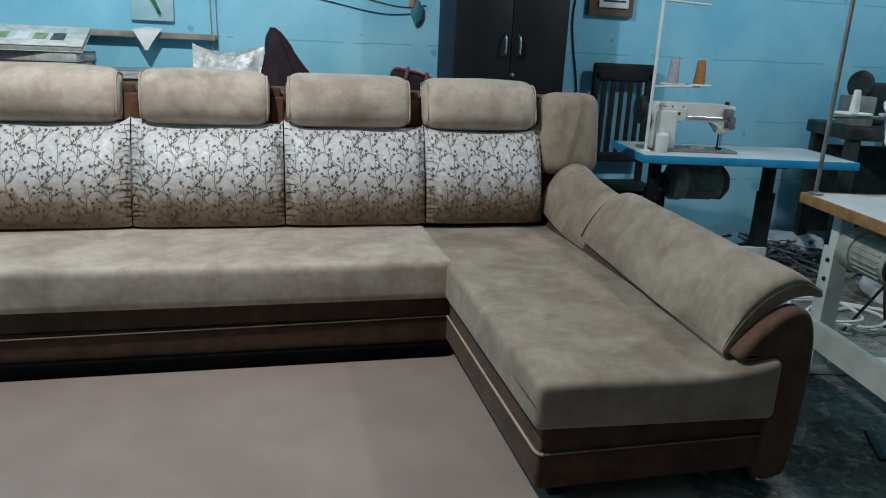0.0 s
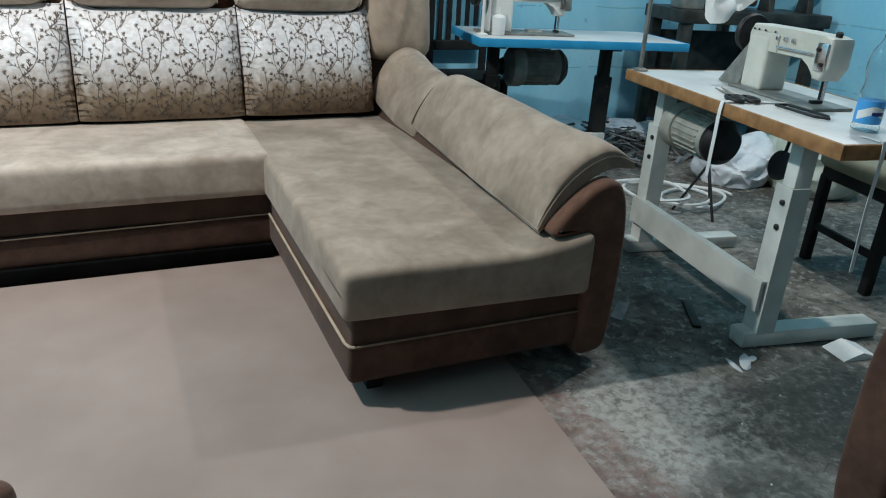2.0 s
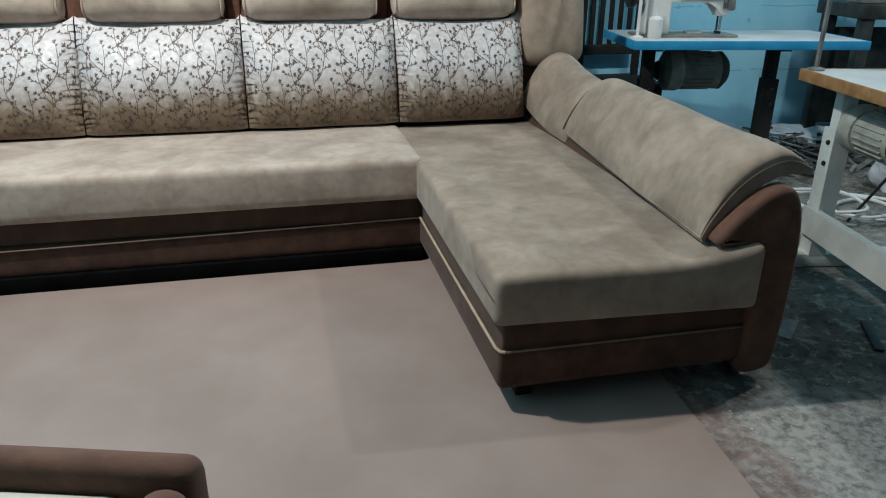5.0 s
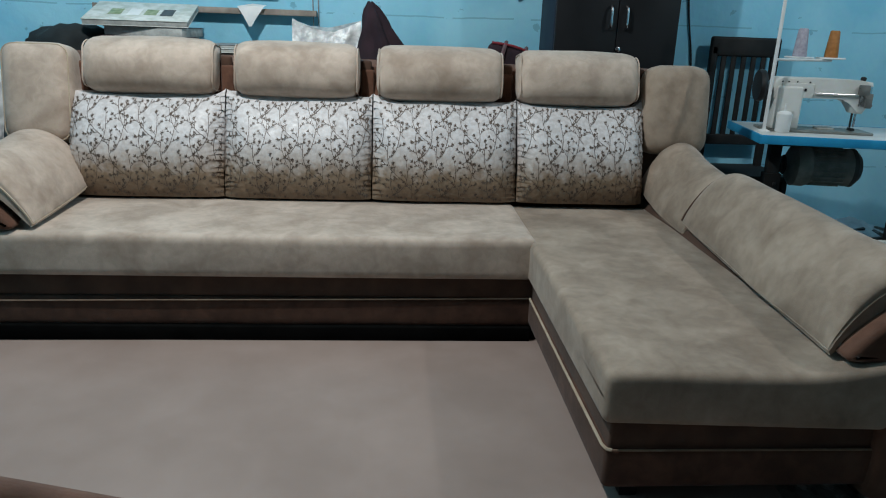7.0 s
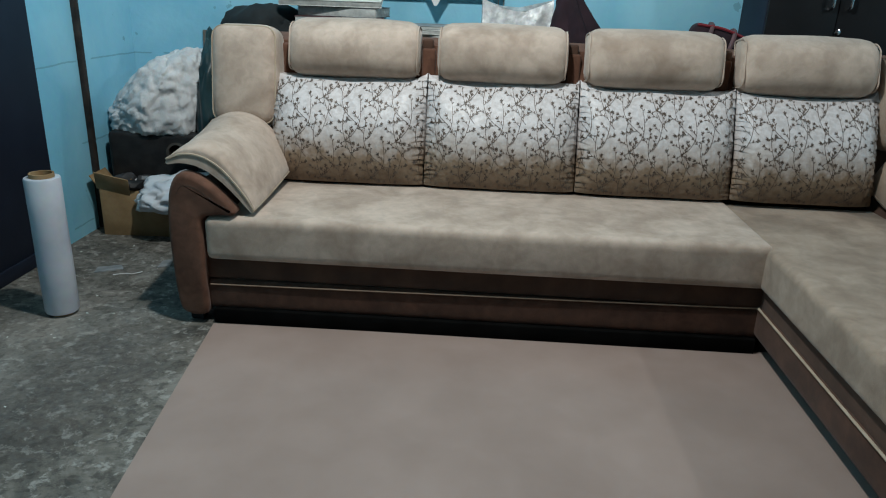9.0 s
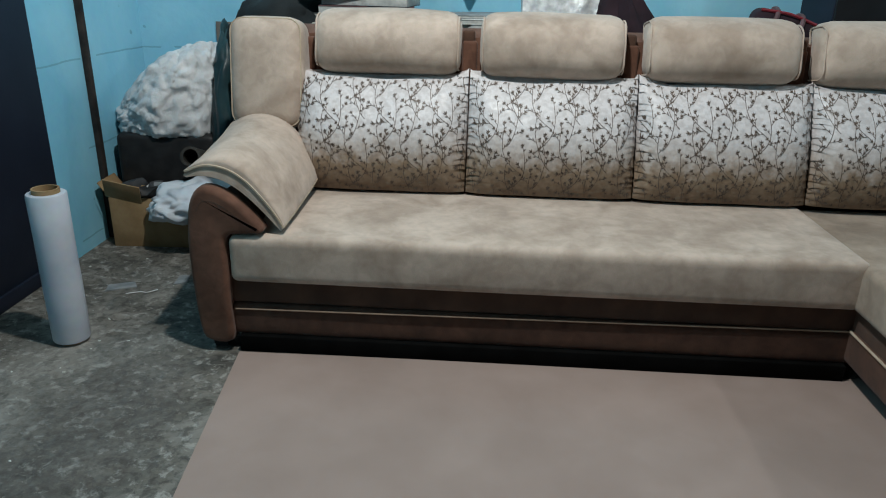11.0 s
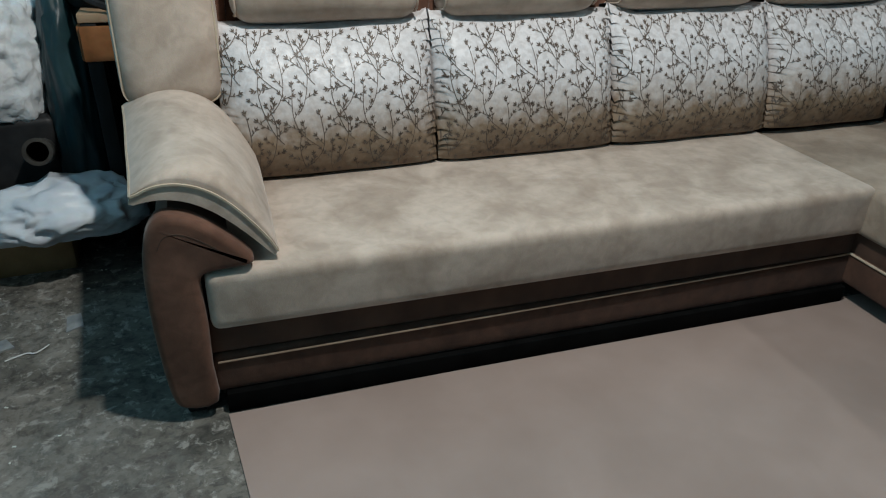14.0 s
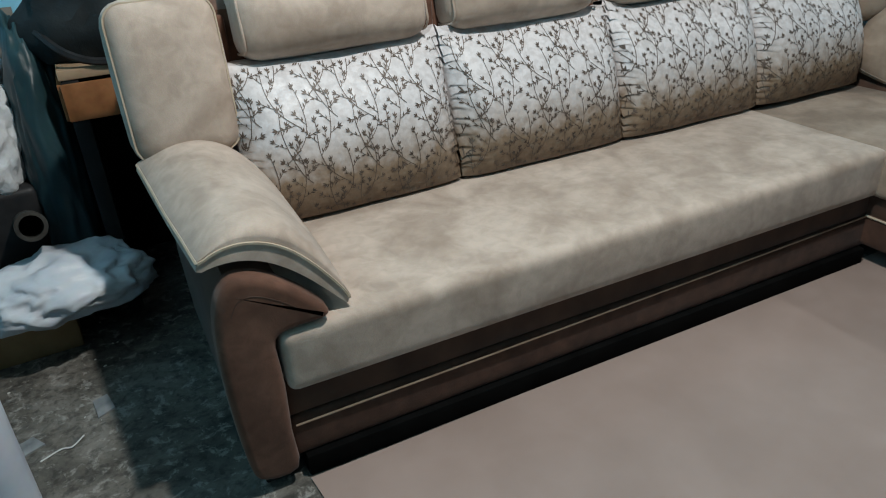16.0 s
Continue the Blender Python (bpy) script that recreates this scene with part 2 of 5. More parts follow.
def concrete():
    """Worn cement floor: dark damp patches, pale plaster smears and grit."""
    m = bpy.data.materials.new("worn_cement")
    m.use_nodes = True
    nt = m.node_tree
    b = nt.nodes["Principled BSDF"]
    co = nt.nodes.new("ShaderNodeTexCoord")

    def noise_ramp(scale, detail, stops, dist=0.0):
        n = nt.nodes.new("ShaderNodeTexNoise")
        n.inputs["Scale"].default_value, n.inputs["Detail"].default_value, n.inputs["Distortion"].default_value = scale, detail, dist
        n.inputs["Roughness"].default_value = 0.70
        nt.links.new(co.outputs["Object"], n.inputs["Vector"])
        r = nt.nodes.new("ShaderNodeValToRGB")
        r.color_ramp.elements[0].position, r.color_ramp.elements[0].color = stops[0][0], (*stops[0][1], 1)
        r.color_ramp.elements[1].position, r.color_ramp.elements[1].color = stops[-1][0], (*stops[-1][1], 1)
        for p, c in stops[1:-1]:
            r.color_ramp.elements.new(p).color = (*c, 1)
        nt.links.new(n.outputs["Fac"], r.inputs["Fac"])
        return n, r

    n1, r1 = noise_ramp(3.2, 9, [(0.34, (0.045, 0.044, 0.038)), (0.5, (0.13, 0.122, 0.105)), (0.67, (0.27, 0.258, 0.23))], 0.5)
    n2, r2 = noise_ramp(21, 14, [(0.54, (0, 0, 0)), (0.60, (1, 1, 1))], 0.4)
    n3, r3 = noise_ramp(26, 12, [(0.40, (0.05, 0.05, 0.047)), (0.52, (1, 1, 1))], 0.4)
    mx = nt.nodes.new("ShaderNodeMix")
    mx.data_type = "RGBA"
    mx.inputs[7].default_value = (0.37, 0.365, 0.335, 1)
    sc = nt.nodes.new("ShaderNodeMath")
    sc.operation = "MULTIPLY"
    sc.inputs[1].default_value = 0.68
    nt.links.new(r2.outputs["Color"], sc.inputs[0])
    nt.links.new(sc.outputs[0], mx.inputs[0])
    nt.links.new(r1.outputs["Color"], mx.inputs[6])
    m2 = nt.nodes.new("ShaderNodeMix")
    m2.data_type, m2.blend_type = "RGBA", "MULTIPLY"
    m2.inputs[0].default_value = 0.55
    nt.links.new(mx.outputs[2], m2.inputs[6])
    nt.links.new(r3.outputs["Color"], m2.inputs[7])

    def stain(prev, place, size, colour, amount, edge):
        """A stain with a ragged rim round a place."""
        mp = nt.nodes.new("ShaderNodeMapping")
        mp.vector_type = "TEXTURE"
        mp.inputs["Location"].default_value, mp.inputs["Scale"].default_value = (*place, 0), (*size, 1)
        nt.links.new(co.outputs["Object"], mp.inputs["Vector"])
        g = nt.nodes.new("ShaderNodeTexGradient")
        g.gradient_type = "SPHERICAL"
        nt.links.new(mp.outputs["Vector"], g.inputs["Vector"])
        rag = nt.nodes.new("ShaderNodeTexNoise")
        rag.inputs["Scale"].default_value, rag.inputs["Detail"].default_value, rag.inputs["Roughness"].default_value = edge, 13, 0.68
        nt.links.new(co.outputs["Object"], rag.inputs["Vector"])
        mu = nt.nodes.new("ShaderNodeMath")
        mu.operation = "MULTIPLY"
        nt.links.new(g.outputs["Fac"], mu.inputs[0])
        nt.links.new(rag.outputs["Fac"], mu.inputs[1])
        r = nt.nodes.new("ShaderNodeValToRGB")
        r.color_ramp.elements[0].position, r.color_ramp.elements[1].position = 0.20, 0.30
        r.color_ramp.elements[1].color = (amount, amount, amount, 1)
        nt.links.new(mu.outputs[0], r.inputs["Fac"])
        _, fleck = noise_ramp(24 + edge, 12, [(0.40, (0.25, 0.25, 0.25)), (0.56, (1, 1, 1))], 0.2)
        worn = nt.nodes.new("ShaderNodeMath")
        worn.operation = "MULTIPLY"
        nt.links.new(r.outputs["Color"], worn.inputs[0])
        nt.links.new(fleck.outputs["Color"], worn.inputs[1])
        mix = nt.nodes.new("ShaderNodeMix")
        mix.data_type = "RGBA"
        mix.inputs[7].default_value = (*colour, 1)
        nt.links.new(worn.outputs[0], mix.inputs[0])
        nt.links.new(prev, mix.inputs[6])
        return mix.outputs[2]

    col = stain(m2.outputs[2], (0.78, 0.45), (0.60, 0.55), (0.42, 0.42, 0.395), 0.8, 9)
    col = stain(col, (0.85, -0.10), (0.60, 0.50), (0.38, 0.38, 0.36), 0.7, 12)
    col = stain(col, (1.85, 1.9), (0.9, 1.0), (0.33, 0.33, 0.31), 0.6, 7)
    col = stain(col, (0.56, 0.30), (0.17, 1.1), (0.20, 0.105, 0.09), 0.6, 10)
    col = stain(col, (1.22, 0.36), (0.62, 0.36), (0.045, 0.048, 0.042), 0.95, 6)
    col = stain(col, (0.80, 0.16), (0.34, 0.20), (0.06, 0.062, 0.056), 0.8, 9)
    col = stain(col, (-2.55, 1.55), (0.75, 0.9), (0.30, 0.30, 0.28), 0.3, 9)
    col = stain(col, (-2.35, 1.35), (0.45, 0.9), (0.06, 0.05, 0.045), 0.5, 11)
    nt.links.new(col, b.inputs["Base Color"])
    b.inputs["Roughness"].default_value = 0.75
    bp = nt.nodes.new("ShaderNodeBump")
    bp.inputs["Strength"].default_value, bp.inputs["Distance"].default_value = 0.5, 0.008
    nt.links.new(n2.outputs["Fac"], bp.inputs["Height"])
    nt.links.new(bp.outputs["Normal"], b.inputs["Normal"])
    return m


SATIN, CEMENT = satin(), concrete()
LEAF = mat("bronze_embroidery", (0.080, 0.061, 0.050), (0.145, 0.112, 0.090), 0.45, 40, 300, 0.0)
CEIL = mat("grey_ceiling_sheet", (0.10, 0.105, 0.11), (0.16, 0.165, 0.17), 0.8, 3, 60, 0.1)


# ---- builders ----
def thing(name, at, turn=0.0, label="", category="", group="", kind=""):
    ob = new(name)
    ob.empty_display_size = 0.1
    ob.matrix_basis = pose(*at, 0, 0, turn)
    return tagged(ob, label, category, group, kind)


def part(name, bm, material, parent=None, label="", world=False, smooth=True, kind="", crease=38):
    """One mesh object under a thing or part; world: the mesh is given in world coordinates."""
    if world and parent:
        top = parent
        while top.parent:
            top = top.parent
        bm.transform(top.matrix_basis.inverted())
    me = bpy.data.meshes.new(name)
    bmesh.ops.recalc_face_normals(bm, faces=bm.faces)
    bm.to_mesh(me)
    bm.free()
    me.materials.append(material)
    if smooth:
        me.shade_smooth()
        me.set_sharp_from_angle(angle=radians(crease))
    ob = new(name, me)
    ob.parent = parent
    return tagged(ob, label, "", "", kind)


def from_grid(rows, closed=False, caps=False):
    """A sheet from rows of points; closed: each row is a ring."""
    bm = bmesh.new()
    vs = [[bm.verts.new(p) for p in row] for row in rows]
    for a, b in zip(vs, vs[1:]):
        n = len(a)
        for i in range(n if closed else n - 1):
            bm.faces.new((a[i], a[(i + 1) % n], b[(i + 1) % n], b[i]))
    if caps:
        bm.faces.new(vs[0][::-1])
        bm.faces.new(vs[-1])
    return bm


def rbox(c, size, r, k=6, puff=(0, 0, 0), m=None, warp=None):
    """A rounded box round c, its faces bulged by puff."""
    h = [s / 2 for s in size]
    r = min(r, min(h) * 0.98)

    def ticks(a):
        inner = np.linspace(-(a - r), a - r, k)
        return [-a, -a + 0.22 * r, -a + 0.55 * r, *inner, a - 0.55 * r, a - 0.22 * r, a]

    T = [ticks(a) for a in h]
    bm = bmesh.new()
    made = {}

    def vert(i, j, l):
        if (i, j, l) not in made:
            p = np.array([T[0][i], T[1][j], T[2][l]])
            q = np.clip(p, [-(a - r) for a in h], [a - r for a in h])
            d = p - q
            f = np.linalg.norm(d)
            p = q + (r * d / f if f > 1e-9 else 0)
            u = p / h
            for ax in range(3):
                o1, o2 = (ax + 1) % 3, (ax + 2) % 3
                p[ax] += puff[ax] * u[ax] * max(0, 1 - u[o1] ** 2) * max(0, 1 - u[o2] ** 2)
            p = Vector(p)
            if warp:
                p = Vector(warp(p.x, p.y, p.z))
            if m:
                p = m @ p
            made[(i, j, l)] = bm.verts.new(p + Vector(c))
        return made[(i, j, l)]

    N = [len(t) - 1 for t in T]
    for ax in range(3):
        o1, o2 = (ax + 1) % 3, (ax + 2) % 3
        for side in (0, N[ax]):
            for a in range(N[o1]):
                for b in range(N[o2]):
                    q = []
                    for da, db in ((0, 0), (1, 0), (1, 1), (0, 1)):
                        ix = [0, 0, 0]
                        ix[ax], ix[o1], ix[o2] = side, a + da, b + db
                        q.append(vert(*ix))
                    bm.faces.new(q)
    return bm


def box(c, size, bevel=0.004, m=None):
    bm = bmesh.new()
    bmesh.ops.create_cube(bm, size=1, matrix=Matrix.Diagonal((*size, 1)))
    if bevel:
        bmesh.ops.bevel(bm, geom=bm.edges[:], offset=min(bevel, min(size) * 0.45), segments=2, affect="EDGES", profile=0.5)
    bm.transform(Matrix.Translation(c) @ (m or Matrix()))
    return bm


def join(*bms):
    out = bms[0]
    for b in bms[1:]:
        me = bpy.data.meshes.new("tmp")
        b.to_mesh(me)
        b.free()
        out.from_mesh(me)
        bpy.data.meshes.remove(me)
    return out


def smooth_path(pts, n=8, closed=False):
    """Catmull-Rom through the points."""
    P = [Vector(p) for p in pts]
    out = []
    L = len(P)
    for i in range(L if closed else L - 1):
        a, b, c, d = (P[(i + o) % L] if closed else P[min(max(i + o, 0), L - 1)] for o in (-1, 0, 1, 2))
        for s in range(n):
            t = s / n
            out.append(0.5 * (2 * b + (c - a) * t + (2 * a - 5 * b + 4 * c - d) * t * t + (3 * b - a - 3 * c + d) * t ** 3))
    if not closed:
        out.append(P[-1])
    return out


def tube(pts, r, seg=6, closed=False):
    P = [Vector(p) for p in pts]
    rows, up = [], Vector((0, 0, 1))
    n = len(P)
    for i, p in enumerate(P):
        a = P[(i - 1) % n] if closed or i else p
        b = P[(i + 1) % n] if closed or i < n - 1 else p
        t = (b - a).normalized() if (b - a).length > 1e-9 else Vector((0, 0, 1))
        if abs(t.dot(up)) > 0.95:
            up = Vector((1, 0, 0)) if abs(t.x) < 0.9 else Vector((0, 1, 0))
        s = t.cross(up).normalized()
        w = s.cross(t).normalized()
        up = w
        rr = r[i] if isinstance(r, (list, tuple)) else r
        rows.append([p + rr * (math.cos(k) * s + math.sin(k) * w) for k in (2 * math.pi * j / seg for j in range(seg))])
    if closed:
        rows.append(rows[0])
        bm = from_grid(rows, closed=True)
        bmesh.ops.remove_doubles(bm, verts=bm.verts, dist=1e-6)
        return bm
    return from_grid(rows, closed=True, caps=True)


def turned(profile, at=(0, 0, 0), seg=24, m=None):
    """A turned body from (radius, height) pairs."""
    rows = [[Vector((r * math.cos(a), r * math.sin(a), z)) for a in (2 * math.pi * j / seg for j in range(seg))] for r, z in profile]
    bm = from_grid(rows, closed=True, caps=True)
    bm.transform(Matrix.Translation(at) @ (m or Matrix()))
    return bm


def prism(poly, axis, lo, hi, bevel=0.0, seg=3):
    """A flat outline pushed along an axis: x (poly is y,z), y (x,z) or z (x,y)."""
    put = {"x": lambda a, b, t: (t, a, b), "y": lambda a, b, t: (a, t, b), "z": lambda a, b, t: (a, b, t)}[axis]
    bm = bmesh.new()
    f = [bm.verts.new(put(a, b, lo)) for a, b in poly]
    g = [bm.verts.new(put(a, b, hi)) for a, b in poly]
    caps = [bm.faces.new(f), bm.faces.new(g[::-1])]
    for i in range(len(f)):
        j = (i + 1) % len(f)
        bm.faces.new((f[j], f[i], g[i], g[j]))
    if bevel:
        rim = [e for e in bm.edges if any(c in caps for c in e.link_faces)]
        bmesh.ops.bevel(bm, geom=rim, offset=bevel, segments=seg, affect="EDGES", profile=0.5)
    return bm


def padded(poly, y0, y1, r, k=6):
    """A padded upright panel: the outline in x and z, its front rim rolled over by r."""
    P = [Vector((a, b)) for a, b in poly]
    n = len(P)
    area = sum(P[i].x * P[(i + 1) % n].y - P[(i + 1) % n].x * P[i].y for i in range(n))
    sgn = 1 if area > 0 else -1
    N = []
    for i in range(n):
        t = (P[(i + 2) % n] - P[(i - 2) % n]).normalized()
        N.append(Vector((-t.y, t.x)) * sgn)
    rows = [[(p.x, y1, p.y) for p in P]]
    for j in range(k + 1):
        a = math.pi / 2 * j / k
        d = r * (1 - math.cos(a))
        rows.append([((p + q * d).x, y0 + r * (1 - math.sin(a)), (p + q * d).y) for p, q in zip(P, N)])
    return from_grid(rows, closed=True, caps=True)


# ---- room ----
WALL_Y, LEFT_X, RIGHT_X, FRONT_Y, TOP = 3.52, -3.07, 3.80, -7.0, 4.2


def slab(name, lo, hi, material, label, category):
    c, s = [(a + b) / 2 for a, b in zip(lo, hi)], [b - a for a, b in zip(lo, hi)]
    ob = part(name, box(c, s, 0), material, smooth=False, kind="structure")
    return tagged(ob, label, category)


slab("floor", (LEFT_X - 0.6, FRONT_Y - 0.2, -0.1), (RIGHT_X + 0.2, WALL_Y + 0.2, 0), CEMENT, "worn grey cement floor with stains and plaster smears", "floor")
slab("wall_north", (LEFT_X - 0.6, WALL_Y, 0), (RIGHT_X + 0.2, WALL_Y + 0.2, TOP), BLUE, "sky blue painted block wall with scuffs", "wall")
slab("wall_east", (RIGHT_X, FRONT_Y, 0), (RIGHT_X + 0.2, WALL_Y, TOP), BLUE, "sky blue painted block wall", "wall")
# unseen end wall, added far off and dark so little light bounces back
slab("wall_south", (LEFT_X - 0.6, FRONT_Y - 0.2, 0), (RIGHT_X + 0.2, FRONT_Y, TOP), CEIL, "unseen dark grey end wall that keeps bounce light low", "wall")
slab("wall_west", (LEFT_X - 0.2, 2.57, 0), (LEFT_X, WALL_Y, TOP), BLUE, "sky blue painted wall beside the doorway", "wall")
slab("wall_west_near", (LEFT_X - 0.2, FRONT_Y, 0), (LEFT_X, 1.60, TOP), BLUE, "sky blue painted wall", "wall")
slab("wall_west_lintel", (LEFT_X - 0.2, 1.60, 2.1), (LEFT_X, 2.57, TOP), BLUE, "sky blue painted wall over the door", "wall")
# unseen ceiling, set high and dark for the same low bounce
slab("ceiling", (LEFT_X - 0.6, FRONT_Y - 0.2, TOP), (RIGHT_X + 0.2, WALL_Y + 0.2, TOP + 0.1), CEIL, "unseen dark grey ceiling that keeps bounce light low", "ceiling")


# ---- corner sofa ----
SX = -1.37  # mirror of the right arm onto the left one: x -> SX - x


def arm_outline(n=5):
    """Front outline of the right arm, x and z: a swollen comma on a post."""
    pts = [(0.713, 0.045), (0.798, 0.042), (0.826, 0.10), (0.838, 0.30), (0.836, 0.44), (0.822, 0.535), (0.79, 0.59), (0.74, 0.594), (0.685, 0.567),
           (0.63, 0.52), (0.592, 0.478), (0.58, 0.455), (0.60, 0.443), (0.66, 0.440), (0.700, 0.432), (0.712, 0.40), (0.708, 0.30), (0.712, 0.16)]
    return [(p.x, p.y) for p in smooth_path([(x, z, 0) for x, z in pts], 3, closed=True)]


def arm_pillow(flip, y0, y1, rise=0.0, drop=0.0, drift=(0.0, 0.0), slant=(0.0, 0.0)):
    """A stuffed pad bent over the arm, from its inner tip to its outer lip."""
    inner, outer = (0.556, 0.452), (0.868, 0.628)
    rows, edge0, edge1 = [], [], []
    NU, NV = 22, 30
    top, bot = [], []
    for j in range(NV + 1):
        v = 0.5 - 0.5 * math.cos(math.pi * j / NV)
        y = y0 + (y1 - y0) * v
        end = max(0.0, 1 - abs(2 * v - 1) ** (16 if y1 - y0 > 0.8 else 9))
        ring = []
        lift = rise * v * v - drop

        def arc(u, off):
            x0 = inner[0] + drift[0] + (drift[1] - drift[0]) * v
            x = x0 + (outer[0] - x0) * u
            z = inner[1] + (outer[1] - inner[1]) * u + 0.088 * math.sin(math.pi * min(1, u * 1.02)) ** 0.85 + lift
            return x - 0.45 * off, z + off

        for i in range(NU + 1):
            u = i / NU
            s = (math.sin(math.pi * u)) ** 0.55
            th = 0.008 + 0.042 * s * (0.3 + 0.7 * end ** 0.6)
            x, z = arc(u, th)
            x += 0.006 * noise.noise((u * 3, y * 4, 1.7))
            ring.append((x, y - u * (slant[0] * (1 - v) + slant[1] * v), z + 0.006 * noise.noise((u * 3, y * 3.5, 5.1))))
        for i in range(NU, -1, -1):
            u = i / NU
            s = (math.sin(math.pi * u)) ** 0.55
            x, z = arc(u, -0.012 - 0.02 * s)
            ring.append((x, y - u * (slant[0] * (1 - v) + slant[1] * v), z))
        if flip:
            ring = [(SX + 0.034 - x - 0.045 * v * i / NU, y, z + 0.008) for (x, y, z), i in zip(ring, (*range(NU + 1), *range(NU, -1, -1)))]
        rows.append(ring)
        for i, e in ((0, edge0), (NU, edge1)):
            a, b = Vector(ring[i]), Vector(ring[2 * NU + 1 - i])
            e.append(0.7 * a + 0.3 * b)
    front = [0.75 * Vector(rows[0][i]) + 0.25 * Vector(rows[0][2 * NU + 1 - i]) for i in range(NU + 1)]
    back = [(Vector(rows[-1][i]) + Vector(rows[-1][2 * NU + 1 - i])) / 2 for i in range(NU + 1)]
    loop = edge0[::-1] + front[1:] + edge1[1:] + back[::-1][1:-1]
    rim = [Vector(rows[-1][i]) + Vector((0, 0.004, 0.002)) for i in range(NU + 1)]
    return from_grid(rows, closed=True, caps=True), loop, rim


def cushion_point(x0, x1, u, v, seed=0):
    """Front face of a back cushion; u along it, v from its hem to its top."""
    e = abs(2 * u - 1)
    x = x0 + (x1 - x0) * u
    full = (1 - 0.92 * e ** 8)
    b = 0.112 * (math.sin(math.pi * (0.04 + 0.93 * v)) ** 0.75) * full
    y = 2.435 + 0.135 * v - 0.95 * b
    z = 0.452 + 0.418 * v + 0.3 * b * (v - 0.3) + 0.030 * e ** 7 * v
    z += 0.007 * math.sin(u * 9 + seed) * v * (1 - e)
    near = e ** (19 + 10 * noise.noise((v * 11, seed, 3)))
    pucker = 0.021 * math.sin(v * 105 + seed + 3 * u + 5 * noise.noise((v * 7, seed, 0))) * (0.6 + 0.9 * noise.noise((v * 9, seed, 7 + u))) * near * min(1, 6 * v)
    crease = 0.005 * noise.noise((u * 4 + seed, v * 3, seed)) * (1 - e ** 4)
    return Vector((x, y + pucker + crease, z + pucker))


def back_cushion(x0, x1, seed):
    NU, NV = 96, 150
    rows = []
    for j in range(NV + 1):
        v = j / NV
        front = [cushion_point(x0, x1, i / NU, v, seed) for i in range(NU + 1)]
        back = [Vector((p.x, 2.60 + 0.12 * v, min(p.z, 0.875))) for p in front[::4]][::-1]
        rows.append(front + back)
    return from_grid(rows, closed=True, caps=True)


